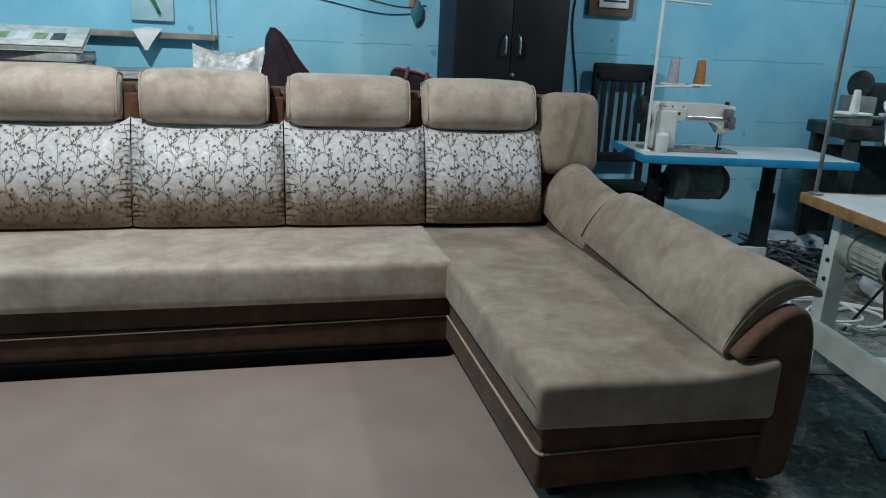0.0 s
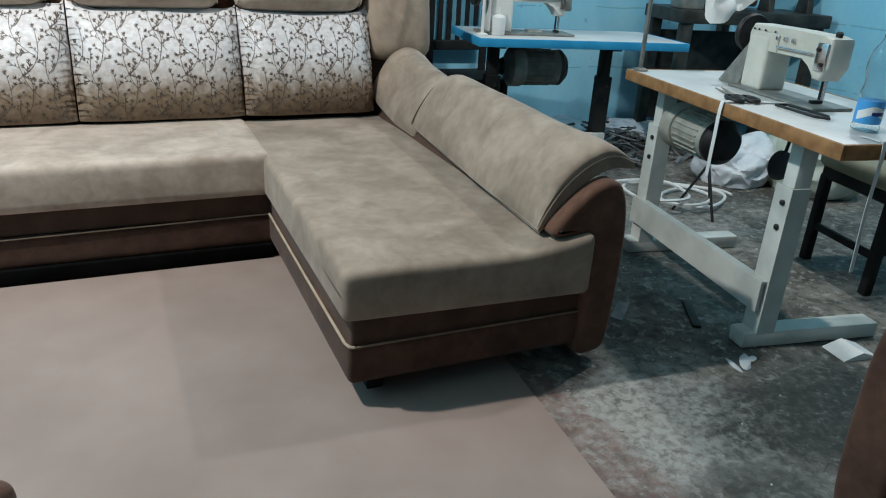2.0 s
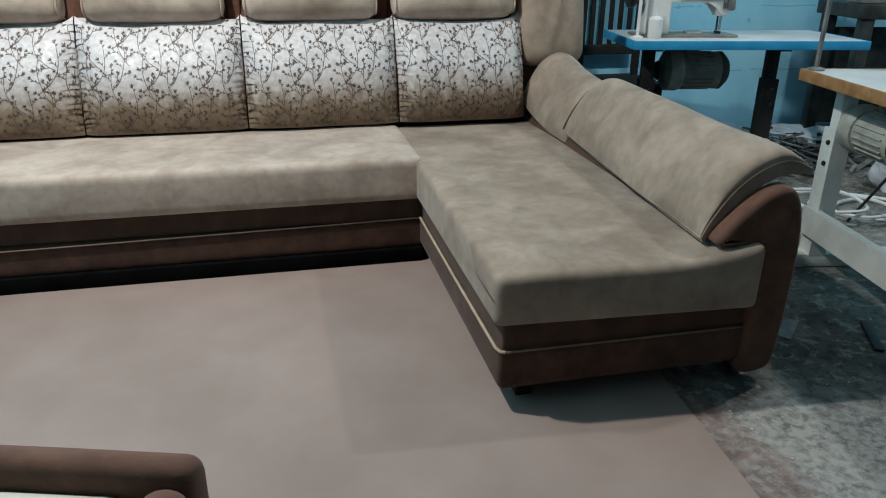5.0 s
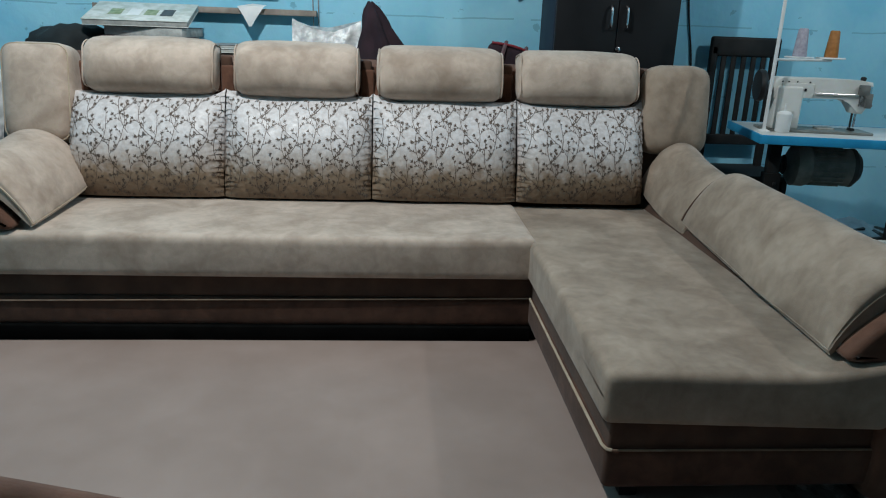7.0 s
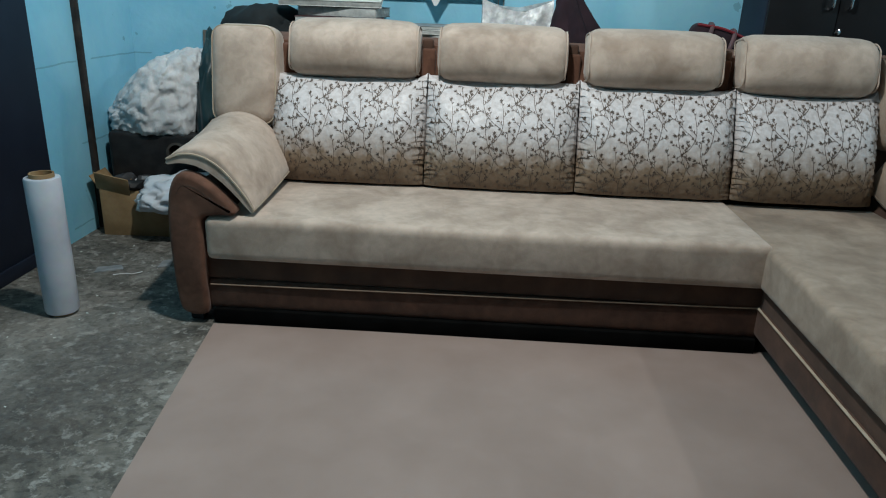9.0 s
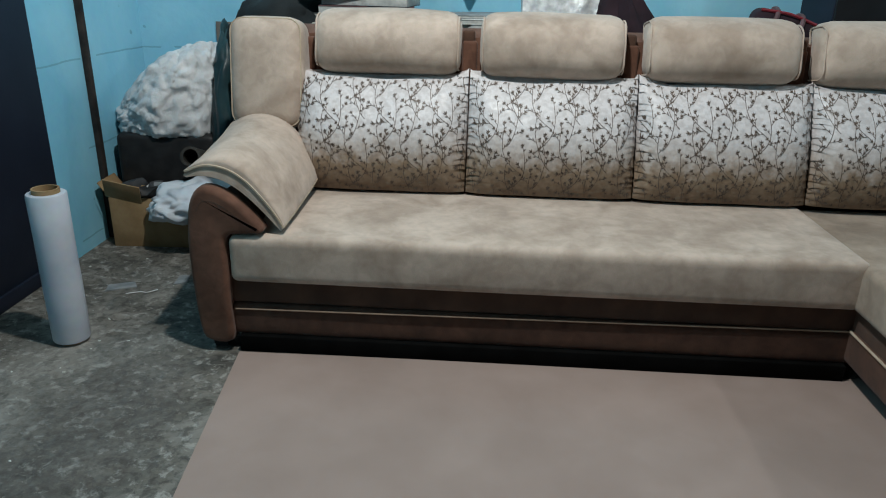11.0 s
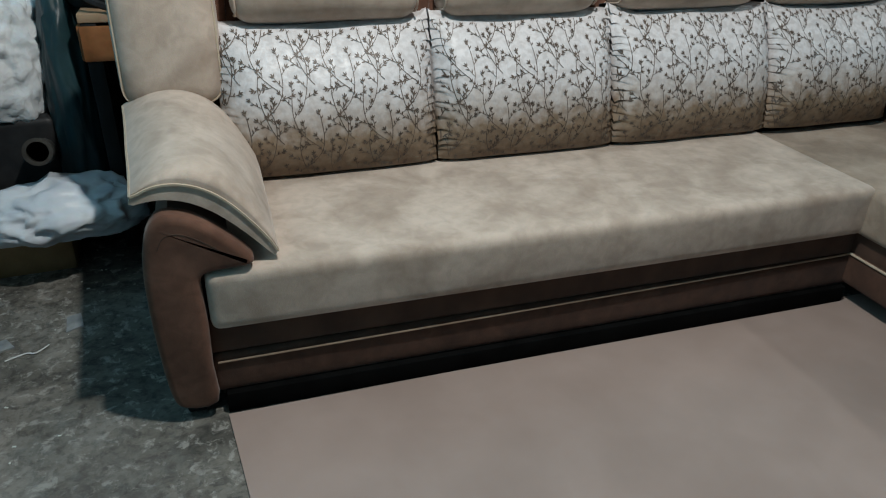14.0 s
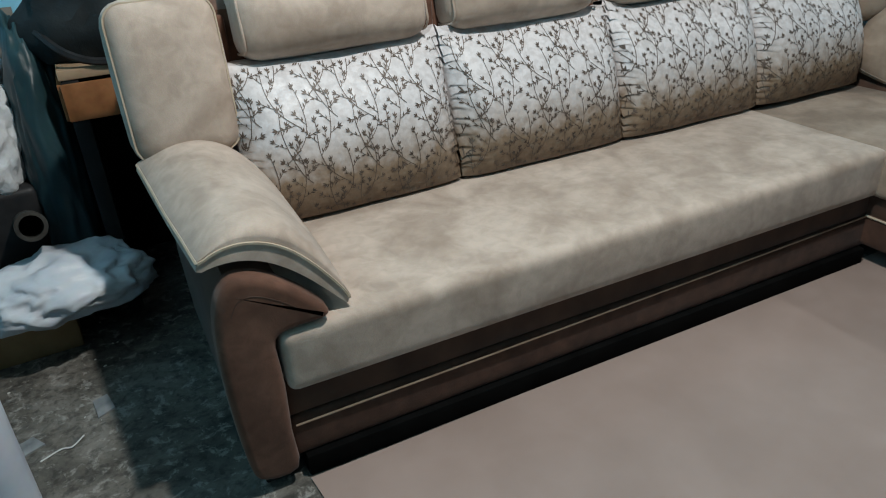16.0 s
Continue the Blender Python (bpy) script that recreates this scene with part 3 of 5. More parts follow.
def embroidery(x0, x1, seed):
    """Curling twigs with leaves, laid on the cushion's face."""
    w, hgt = x1 - x0, 0.47
    bm = bmesh.new()

    def at(s, q):
        u, v = s / w, q / hgt
        if not (0.01 < u < 0.99 and 0.01 < v < 0.985):
            return None
        p = cushion_point(x0, x1, u, v, seed)
        a, b = cushion_point(x0, x1, min(u + 0.01, 1), v, seed) - p, cushion_point(x0, x1, u, min(v + 0.01, 1), seed) - p
        n = a.cross(b).normalized()
        if n.y > 0:
            n = -n
        return p + n * 0.0016

    def ribbon(pts, r):
        prev = None
        for (s, q), (s2, q2) in zip(pts, pts[1:]):
            d = math.hypot(s2 - s, q2 - q) or 1
            nx, ny = -(q2 - q) / d * r, (s2 - s) / d * r
            quad = [at(s + nx, q + ny), at(s - nx, q - ny), at(s2 - nx, q2 - ny), at(s2 + nx, q2 + ny)]
            if all(quad):
                bm.faces.new([bm.verts.new(p) for p in quad])

    def leaf(s, q, ang, ln):
        c, d = math.cos(ang), math.sin(ang)
        outline = [(0, 0), (0.22, 0.11), (0.5, 0.16), (0.8, 0.08), (1, 0), (0.8, -0.07), (0.5, -0.14), (0.22, -0.09)]
        P = [at(s + ln * (c * a - d * b), q + ln * (d * a + c * b)) for a, b in outline]
        if all(P):
            bm.faces.new([bm.verts.new(p) for p in P])

    def stem(s, q, ang, length, curl, wave=0.0):
        """A bending stalk: its points with their headings."""
        pts, step = [], 0.006
        n = max(2, int(length / step))
        for k in range(n + 1):
            pts.append((s, q, ang))
            ang += (curl + wave * math.cos(2 * math.pi * k / n)) * step
            s, q = s + math.cos(ang) * step, q + math.sin(ang) * step
        return pts

    def spray(s, q, ang, length, curl, ln, side):
        """A side shoot with leaves to both sides, all swept forward, and a fan at its end."""
        pts = stem(s, q, ang, length, curl)
        ribbon([p[:2] for p in pts], 0.0008)
        for k in range(2, len(pts) - 1, 2):
            x, y, a = pts[k]
            side = -side
            leaf(x, y, a + side * 0.75, ln * 0.92)
        x, y, a = pts[-1]
        for turn, size in ((0.0, 1.05), (0.62, 0.95), (-0.62, 0.95)):
            leaf(x, y, a + turn, ln * size)

    # one motif, woven again and again in staggered rows
    draw = random.Random(23)
    motif = []
    for x, y, ang, length, curl, wave in ((0.0, 0.0, 0.62, 0.20, 5.5, -4), (0.06, 0.09, 2.55, 0.19, -6.0, 3), (0.11, 0.02, 0.75, 0.19, 6.5, 4), (0.17, 0.105, 2.40, 0.20, -5.0, -3)):
        side, shoots = draw.choice((-1, 1)), []
        for f in (0.10, 0.30, 0.48, 0.66, 0.84):
            side = -side
            shoots.append((f, side * draw.uniform(0.65, 1.05), draw.uniform(0.028, 0.055), -side * draw.uniform(0, 9), draw.uniform(0.0125, 0.0158), side))
        motif.append((x, y, ang, length, curl, wave, shoots))
    drift = 0.07 * seed
    for row in range(-1, 4):
        for col in range(-2, 5):
            ox, oy = 0.215 * (col + 0.5 * (row % 2)) + drift % 0.215, 0.175 * row + 0.02
            for x, y, ang, length, curl, wave, shoots in motif:
                pts = stem(x + ox, y + oy, ang, length, curl, wave)
                ribbon([p[:2] for p in pts], 0.0010)
                for f, turn, reach, bend, ln, side in shoots:
                    sx, sq, a = pts[int(f * (len(pts) - 1))]
                    spray(sx, sq, a + turn, reach, bend, ln, side)
                spray(*pts[-1], 0.03, 3, 0.014, 1)
    return bm


def rounded_loop(c, w, h, r, y, k=5):
    """A rounded rectangle in the x-z plane."""
    out = []
    for sx, sz, a0 in ((1, 1, 0), (-1, 1, 90), (-1, -1, 180), (1, -1, 270)):
        for i in range(k + 1):
            a = radians(a0 + 90 * i / k)
            out.append(Vector((c[0] + sx * (w / 2 - r) + r * math.cos(a), y, c[1] + sz * (h / 2 - r) + r * math.sin(a))))
    return out


def build_sofa():
    sofa = thing("corner_sofa", (-0.7, 1.9, 0), 0, "beige and brown suede corner sofa with floral satin back cushions", "sofa")

    def add(name, bm, material, parent=sofa, label="", kind=""):
        return part(name, bm, material, parent, label, world=True, kind=kind)

    # plinths: recessed upper band, proud lower band, piping between them
    add("base_panel", rbox((-1.02, 2.26, 0.119), (2.14, 0.74, 0.118), 0.02, 5), BROWN_M)
    add("base_panel", rbox((-1.02, 2.27, 0.235), (2.14, 0.74, 0.11), 0.012, 5), BROWN_D)
    add("piping", tube([(-2.07, 1.888, 0.160), (-1.5, 1.885, 0.168), (-0.7, 1.886, 0.177), (0.02, 1.888, 0.186)], 0.003), TAN, label="tan piping cord")
    add("base_panel", rbox((0.361, 1.70, 0.132), (0.738, 1.78, 0.12), 0.02, 5), BROWN_M)
    add("base_panel", rbox((0.361, 1.71, 0.235), (0.718, 1.78, 0.11), 0.012, 5), BROWN_D)
    add("piping", tube([(-0.008, 1.89, 0.186), (-0.010, 1.3, 0.188), (-0.010, 0.84, 0.190), (-0.004, 0.818, 0.190), (0.008, 0.812, 0.190)], 0.0045), PIPING, label="beige piping cord")
    add("piping", tube([(0.008, 0.811, 0.190), (0.4, 0.810, 0.189), (0.71, 0.812, 0.187)], 0.003), TAN, label="tan piping cord")
    # added black block that stands in for the shade below the plinth
    add("gap_shade_block", box((-1.03, 2.24, 0.034), (2.06, 0.735, 0.060), 0.004), GAP_SHADE, label="black block painting the shade under the seat")
    # seats
    def sag(x, y, z):
        return x, y, z + (0.004 * noise.noise((x * 2.5, y * 2.5, 0.3)) if z > 0 else 0)

    add("seat_cushion", rbox((-1.035, 2.17, 0.351), (2.075, 0.61, 0.168), 0.026, 14, (0.0, 0.006, 0.008), warp=sag), SUEDE)
    def chaise(x, y, z):
        # lower at its free edge, lifted where it meets the arm, the front rim not quite square
        x, y, z = sag(x, y, z)
        lift = 0.034 * max(0.0, (x - 0.08) / 0.28) ** 2 * max(0.0, 1 - (y + 0.84) / 0.5) if z > 0 else 0
        near = max(0.0, min(1.0, -y / 0.84))
        return x, y - 0.042 * near * (x + 0.365) / 0.73, z + lift - (0.016 * near * (0.365 - x) / 0.73 if z > 0 else 0)

    add("seat_cushion", rbox((0.343, 1.645, 0.344), (0.736, 1.68, 0.158), 0.024, 14, (0.0, 0.004, 0.006), warp=chaise), SUEDE_DIM)
    # arms
    for flip in (False, True):
        line = [((SX - x) if flip else x, z) for x, z in arm_outline()]
        y0 = 1.868 if flip else 0.80
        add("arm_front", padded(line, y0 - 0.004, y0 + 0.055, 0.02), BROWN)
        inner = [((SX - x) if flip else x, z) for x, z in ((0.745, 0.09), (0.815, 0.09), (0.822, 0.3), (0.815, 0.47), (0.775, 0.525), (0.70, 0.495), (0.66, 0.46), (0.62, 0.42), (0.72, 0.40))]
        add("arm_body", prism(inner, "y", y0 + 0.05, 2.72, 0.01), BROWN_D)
        cut = [Vector(((SX - x) if flip else x, y0 - 0.0035, z)) for x, z in ((0.655, 0.497), (0.695, 0.528), (0.740, 0.552), (0.775, 0.548), (0.795, 0.515))]
        add("stitched_seam", tube(smooth_path(cut, 5), 0.0015, 4), BROWN_D)
    for flip, y0, y1, rise, drop, drift, slant in ((False, 0.852, 2.02, 0.02, 0, (0.006, 0.08), (0, 0.10)), (False, 2.005, 2.50, 0.085, 0.022, (0.08, 0.05), (0.10, 0)), (True, 1.90, 2.50, 0.04, 0, (0, 0), (0, 0))):
        bm, loop, rim = arm_pillow(flip, y0, y1, rise, drop, drift, slant)
        ob = add("arm_pillow", bm, SUEDE if flip else SUEDE_DIM)
        add("piping", tube(loop, 0.0042 if flip else 0.0032, 5, closed=True), PIPING if flip else SUEDE_DIM, ob)
        # dark tube along the split, painting in the shade of its crease
        if y1 < 2.1:
            add("crease_shade", tube(rim, 0.0055, 5), BROWN_D, ob)
    # back
    back = [(2.62, 0.10), (2.80, 0.10), (2.86, 0.55), (2.86, 1.0), (2.83, 1.045), (2.74, 1.05), (2.67, 1.02), (2.64, 0.9), (2.60, 0.5)]
    add("back_frame", prism(back, "x", -2.13, 0.76, 0.02), BROWN)
    edges = [-1.982, -1.308, -0.654, 0.006, 0.60]
    for i in range(4):
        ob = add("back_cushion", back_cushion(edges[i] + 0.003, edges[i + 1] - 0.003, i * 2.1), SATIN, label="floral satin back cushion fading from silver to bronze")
        add("leaf_embroidery", embroidery(edges[i] + 0.003, edges[i + 1] - 0.003, i * 2.1), LEAF, ob, kind="stuff")
    tilt = pose(0, 0, 0, -9, 0, 0)
    for x, w in ((-1.630, 0.565), (-0.992, 0.55), (-0.350, 0.57), (0.286, 0.558)):
        rnd = x * 7

        def slump(a, b, c):
            b += 0.05 * (c / 0.11) ** 2 * (1 if c > 0 else 0.25)
            return a, b + 0.006 * noise.noise((a * 5, c * 6, rnd)), c + 0.004 * noise.noise((a * 4, 2, rnd))

        hr = add("headrest", rbox((x, 2.60, 1.003), (w, 0.17, 0.240), 0.055, 10, (0.004, 0.022, 0.01), m=tilt, warp=slump), SUEDE)
        for s in (-1, 1):
            rim = []
            for p in rounded_loop((0, 0), 0.145, 0.200, 0.035, 0):
                q = Vector(slump(s * (w / 2 - 0.007), p.x, p.z))
                rim.append(tilt @ q + Vector((x, 2.60, 1.003)))
            add("piping", tube(rim, 0.0035, 5, closed=True), SUEDE, hr)
        add("headrest_strap", rbox((x - w / 2 - 0.045, 2.645, 0.93), (0.06, 0.03, 0.16), 0.012, 3), BROWN)
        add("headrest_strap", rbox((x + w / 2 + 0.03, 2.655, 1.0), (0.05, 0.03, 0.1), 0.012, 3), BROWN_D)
    # side wings
    def ridge(a, b, c):
        return a, b - 0.014 * math.exp(-((a + 0.01 - 0.25 * c) / 0.02) ** 2) * (1 if c > -0.1 else 0.3), c

    add("back_wing", rbox((-2.104, 2.585, 0.868), (0.285, 0.19, 0.42), 0.055, 8, (0.006, 0.016, 0.006), m=tilt), SUEDE)
    add("back_wing", rbox((0.752, 2.585, 0.868), (0.30, 0.19, 0.40), 0.065, 10, (0.006, 0.016, 0.006), m=tilt, warp=ridge), SUEDE_DIM)
    rim = [tilt @ Vector((p.x, -0.070, p.z)) + Vector((-2.104, 2.585, 0.868)) for p in rounded_loop((0, 0), 0.276, 0.408, 0.05, 0)]
    add("piping", tube(rim, 0.0032, 5, closed=True), PIPING)
    # feet
    for x, y in ((-2.14, 1.93), (-0.95, 2.0), (0.09, 0.90), (0.77, 0.90), (0.09, 2.0), (-2.14, 2.7), (0.77, 2.7)):
        add("foot", turned([(0.03, 0), (0.034, 0.01), (0.042, 0.085)], (x, y, 0.0), 4, pose(0, 0, 0, 0, 0, 45)), RUBBER)
    return sofa


build_sofa()

mat_ob = part("floor_mat", prism([(-2.062, 1.865), (0.60, 1.90), (0.468, 0.10), (0.30, -2.4), (-1.62, -2.4)], "z", 0.0, 0.006), MAT_RUG)
tagged(mat_ob, "plain brown mat laid flat on the cement floor", "floor mat")


# ---- shared small builders ----
def crumple(size, seed, amp=0.22, sub=3, flat=True, freq=3.0, fold=1):
    """A creased soft lump with a flat underside, its base at z 0."""
    bm = bmesh.new()
    bmesh.ops.create_icosphere(bm, subdivisions=sub, radius=1)
    for v in bm.verts:
        p = v.co.copy()
        k = 1 + amp * (noise.noise(p * freq * 0.5 + Vector((seed, 0, 0))) + fold * 0.6 * abs(noise.noise(p * freq + Vector((0, seed, 0)))) + fold * 0.35 * abs(noise.noise(p * freq * 2.3 + Vector((0, 0, seed)))))
        if fold < 0:
            # crushed film: flat facets that meet in sharp ridges
            q = p + 0.35 * Vector((noise.noise(p * 2 + Vector((seed, 0, 0))), noise.noise(p * 2 + Vector((0, seed, 0))), noise.noise(p * 2)))
            k = 1 - amp * 0.55 + amp * (0.75 * noise.voronoi(q * freq + Vector((seed, seed, 0)))[0][0] + 0.3 * noise.voronoi(q * freq * 2.4 + Vector((0, seed, seed)))[0][0] + 0.5 * noise.noise(p * 1.3 + Vector((seed, 0, 0))))
        p = p * k
        if flat and p.z < -0.55:
            p.z = -0.55
        v.co = Vector((p.x * size[0] / 2, p.y * size[1] / 2, (p.z + 0.55) * size[2] / 1.55))
    return bm


def moved(bm, at=(0, 0, 0), rx=0, ry=0, rz=0):
    bm.transform(pose(*at, rx, ry, rz))
    return bm


def rod(a, b, r, seg=10):
    return tube([a, b], r, seg)


# ---- low tub chair and armchair near the mat's front ----
def tub_chair():
    c = thing("tub_chair", (-0.935, 0.03, 0), -16.0, "low brown suede tub chair with cream seat", "chair")
    part("backrest", rbox((0.0, 0.018, 0.345), (0.60, 0.050, 0.55), 0.022, 5, (0, 0.006, 0.004)), BROWN, c)
    for s in (-1, 1):
        part("armrest", rbox((s * 0.270, -0.28, 0.335), (0.060, 0.56, 0.545), 0.028, 5, (0.006, 0, 0.004)), BROWN, c)
    part("seat_cushion", rbox((0, -0.265, 0.535), (0.47, 0.535, 0.12), 0.035, 5, (0, 0, 0.012)), PLASTIC_SEAT, c, "cream seat cushion")
    part("base_panel", rbox((0, -0.30, 0.255), (0.45, 0.50, 0.37), 0.02, 3), BROWN_D, c)
    for sx in (-1, 1):
        for y in (-0.5, -0.04):
            part("foot", turned([(0.022, 0), (0.03, 0.09)], (sx * 0.25, y, 0), 10), RUBBER, c)


def armchair():
    """Faces local -y; the arms repeat the sofa's comma outline."""
    c = thing("armchair", (0.90, -0.385, 0), -90.0, "brown suede armchair with beige seat and arm pads", "armchair")
    w = 0.30
    part("base_panel", rbox((0, 0.40, 0.135), (2 * w + 0.05, 0.74, 0.13), 0.02, 4), BROWN_M, c)
    part("base_panel", rbox((0, 0.41, 0.24), (2 * w + 0.04, 0.74, 0.11), 0.012, 4), BROWN_D, c)
    part("piping", tube([(-w, 0.022, 0.196), (0, 0.02, 0.195), (w, 0.022, 0.196)], 0.0045), PIPING, c)
    part("seat_cushion", rbox((0, 0.34, 0.362), (2 * w, 0.68, 0.15), 0.03, 8, (0, 0.004, 0.01)), SUEDE, c, "beige seat cushion")
    for s in (-1, 1):
        line = [(s * (x - 0.70 + w), z) for x, z in arm_outline()]
        part("arm_front", padded(line, 0.0, 0.10, 0.022), BROWN_M, c)
        body = [(s * (x - 0.70 + w), z) for x, z in ((0.745, 0.09), (0.82, 0.09), (0.83, 0.3), (0.82, 0.5), (0.775, 0.565), (0.70, 0.53), (0.62, 0.44), (0.72, 0.42))]
        part("arm_body", prism(body, "y", 0.095, 0.78, 0.012), BROWN_M, c)
        part("arm_pillow", rbox((s * (w + 0.02), 0.40, 0.585), (0.26, 0.68, 0.075), 0.035, 6, (0, 0, 0.015), m=pose(0, 0, 0, 0, -s * 28, 0)), SUEDE, c)
        part("foot", turned([(0.035, 0), (0.045, 0.075)], (s * (w + 0.06), 0.07, 0), 8), RUBBER, c)
    part("backrest", rbox((0, 0.72, 0.62), (2 * w + 0.2, 0.16, 0.62), 0.06, 5, (0, 0.01, 0)), BROWN_M, c)


PLASTIC_SEAT = mat("cream_seat_cloth", (0.52, 0.50, 0.43), (0.62, 0.60, 0.53), 0.8, 9, 200, 0.1)
tub_chair()
armchair()


# ---- sewing tables ----
def machine_head(parent_name, at, turn, white, label):
    """A lockstitch head seen from behind: wheel at x 0, needle at the far end, its bed on z 0."""
    c = thing(parent_name, at, turn, label, "sewing machine", "sewing machines")
    part("bed_plate", box((0.27, 0.0, 0.006), (0.52, 0.178, 0.012), 0.003), MOTOR, c)
    part("column", rbox((0.115, 0, 0.115), (0.13, 0.125, 0.215), 0.016, 4), white, c)
    arm = [(0.03, 0.225), (0.05, 0.262), (0.30, 0.262), (0.46, 0.258), (0.50, 0.252), (0.505, 0.235), (0.505, 0.15), (0.475, 0.10), (0.435, 0.10), (0.415, 0.155), (0.37, 0.178), (0.22, 0.178), (0.18, 0.16), (0.045, 0.16)]
    part("arm", prism(arm, "y", -0.05, 0.05, 0.012), white, c)
    part("cover_plate", rbox((0.15, -0.052, 0.2), (0.15, 0.008, 0.07), 0.003, 2), white, c)
    plate = part("face_plate", box((0.47, -0.055, 0.185), (0.055, 0.008, 0.10), 0.004), CHROME, c)
    part("screw", turned([(0.007, 0), (0.007, 0.006)], (0.455, -0.06, 0.21), 8, pose(0, 0, 0, 90)), RUBBER, plate)
    part("screw", turned([(0.007, 0), (0.007, 0.006)], (0.485, -0.06, 0.16), 8, pose(0, 0, 0, 90)), RUBBER, plate)
    part("needle_bar", rod((0.465, 0, 0.105), (0.465, 0, 0.03), 0.006), CHROME, c)
    part("presser_foot", join(rod((0.448, 0.0, 0.11), (0.448, 0, 0.028), 0.005), box((0.45, -0.012, 0.02), (0.018, 0.05, 0.012), 0.002)), RUBBER, c)
    part("hand_wheel", turned([(0.02, -0.02), (0.074, -0.016), (0.08, 0.0), (0.074, 0.014), (0.03, 0.018), (0.02, 0.02)], (-0.015, 0, 0.215), 24, pose(0, 0, 0, 0, 90, 0)), RUBBER, c)
    part("oil_gauge", turned([(0.012, 0), (0.014, 0.014), (0.008, 0.02)], (0.47, 0, 0.256), 10), RUBBER, c)
    part("rear_rod", rod((0.23, -0.06, 0.19), (0.43, -0.06, 0.19), 0.005), CHROME, c)
    for x in (0.07, 0.10, 0.14, 0.20):
        part("screw", turned([(0.004, 0), (0.004, 0.004)], (x, -0.056, 0.242), 8, pose(0, 0, 0, 90)), RUBBER, c)
    return c


IRON_GREY = mat("dusty_iron", (0.11, 0.115, 0.112), (0.25, 0.25, 0.235), 0.55, 12, 90, 0.15, metal=0.2)


DARK_CAP = mat("dark_iron_cap", (0.03, 0.032, 0.032), (0.07, 0.072, 0.07), 0.5, 12, 90, 0.15)


def motor(at, turn, length, r, label, cap, skin):
    """A clutch motor hung under a table top on a bracket that rises to z."""
    c = thing("clutch_motor", at, turn, label, "motor", "clutch motors")
    lie = pose(0, 0, 0, 0, 90, 0)
    h = length / 2
    part("end_bell", turned([(0.03, -h), (r * 0.8, -h + 0.004), (r * 1.06, -h + 0.02), (r * 1.08, -h + 0.075), (r * 1.02, -h + 0.09), (r * 0.9, -h + 0.092)], (0, 0, 0), 28, lie), skin, c)
    part("housing", turned([(r * 0.9, -h + 0.088), (r * 0.93, -h + 0.095), (r * 0.93, h - 0.075), (r * 0.97, h - 0.07), (r * 0.98, h - 0.05)], (0, 0, 0), 28, lie), skin, c)
    for i in range(22):
        part("fin", moved(box((0.01, 0, r * 0.955), (length - 0.19, 0.006, r * 0.11), 0.0015), rx=360 * i / 22), skin, c)
    part("end_cap", turned([(r * 0.98, length / 2 - 0.05), (r * 1.0, length / 2 - 0.03), (r * 0.7, length / 2), (0.02, length / 2 + 0.002)], (0, 0, 0), 24, pose(0, 0, 0, 0, 90, 0)), cap, c)
    part("pulley", turned([(0.015, -length / 2 - 0.05), (0.05, -length / 2 - 0.048), (0.04, -length / 2 - 0.035), (0.05, -length / 2 - 0.022), (0.015, -length / 2 - 0.02)], (0, 0, 0), 18, pose(0, 0, 0, 0, 90, 0)), RUBBER, c)
    part("bracket", rbox((-0.02, 0.02, r + 0.03), (0.09, 0.07, 0.14), 0.012, 3), MOTOR, c)
    return c


def sewing_table(at, turn, edge, leg, foot, label, legs_x, y0):
    """Top 1.2 x 0.56; local x runs along the near edge, y away from it."""
    c = thing("sewing_table", at, turn, label, "sewing table", "sewing tables")
    top = part("tabletop", box((0.59, 0.28, 0.741), (1.17, 0.55, 0.034), 0.004), WHITE_TOP, c)
    for cc, ss in (((0.59, 0.001, 0.738), (1.192, 0.012, 0.042)), ((0.59, 0.559, 0.738), (1.192, 0.012, 0.042)), ((0.0, 0.28, 0.738), (0.012, 0.545, 0.042)), ((1.18, 0.28, 0.738), (0.012, 0.545, 0.042))):
        part("edge_band", box(cc, ss, 0.003), edge, top)
    for x in legs_x:
        col = part("leg", prism([(x - 0.038, y0), (x + 0.038, y0), (x + 0.038, y0 + 0.068), (x + 0.030, y0 + 0.068), (x + 0.030, y0 + 0.008), (x - 0.030, y0 + 0.008), (x - 0.030, y0 + 0.068), (x - 0.038, y0 + 0.068)], "z", 0.05, 0.55), leg, c)
        part("inner_leg", box((x, y0 + 0.041, 0.52), (0.055, 0.06, 0.40), 0.004), leg, col)
        part("head_bar", box((x, 0.28, 0.712), (0.06, 0.42, 0.022), 0.003), leg, col)
        part("foot_bar", box((x, y0 + 0.225, 0.03), (0.075, 0.54, 0.055), 0.006), foot, col)
        for z in (0.14, 0.22, 0.42, 0.50):
            part("bolt", turned([(0.0095, 0), (0.0095, 0.007), (0.005, 0.010)], (x - 0.02 + 0.03 * (z > 0.3), y0, z), 6, pose(0, 0, 0, 90)), RUBBER, col)
    rail = prism([(y0 - 0.022, 0.133), (y0 - 0.010, 0.133), (y0 - 0.010, 0.232), (y0 + 0.011, 0.232), (y0 + 0.011, 0.240), (y0 - 0.022, 0.240)], "x", legs_x[0] - 0.03, legs_x[1] + 0.03)
    part("stretcher", rail, foot, c)
    c.scale = (1.0, 1.0, 1.014)
    return c


BT, BTT = (1.195, 2.56, 0), -9.6
WT, WTT = (1.398, 1.622, 0), -99.6


def on(base, turn, x, y, z=0.0):
    p = pose(*base, 0, 0, turn) @ Vector((x, y, z))
    return (p.x, p.y, p.z)


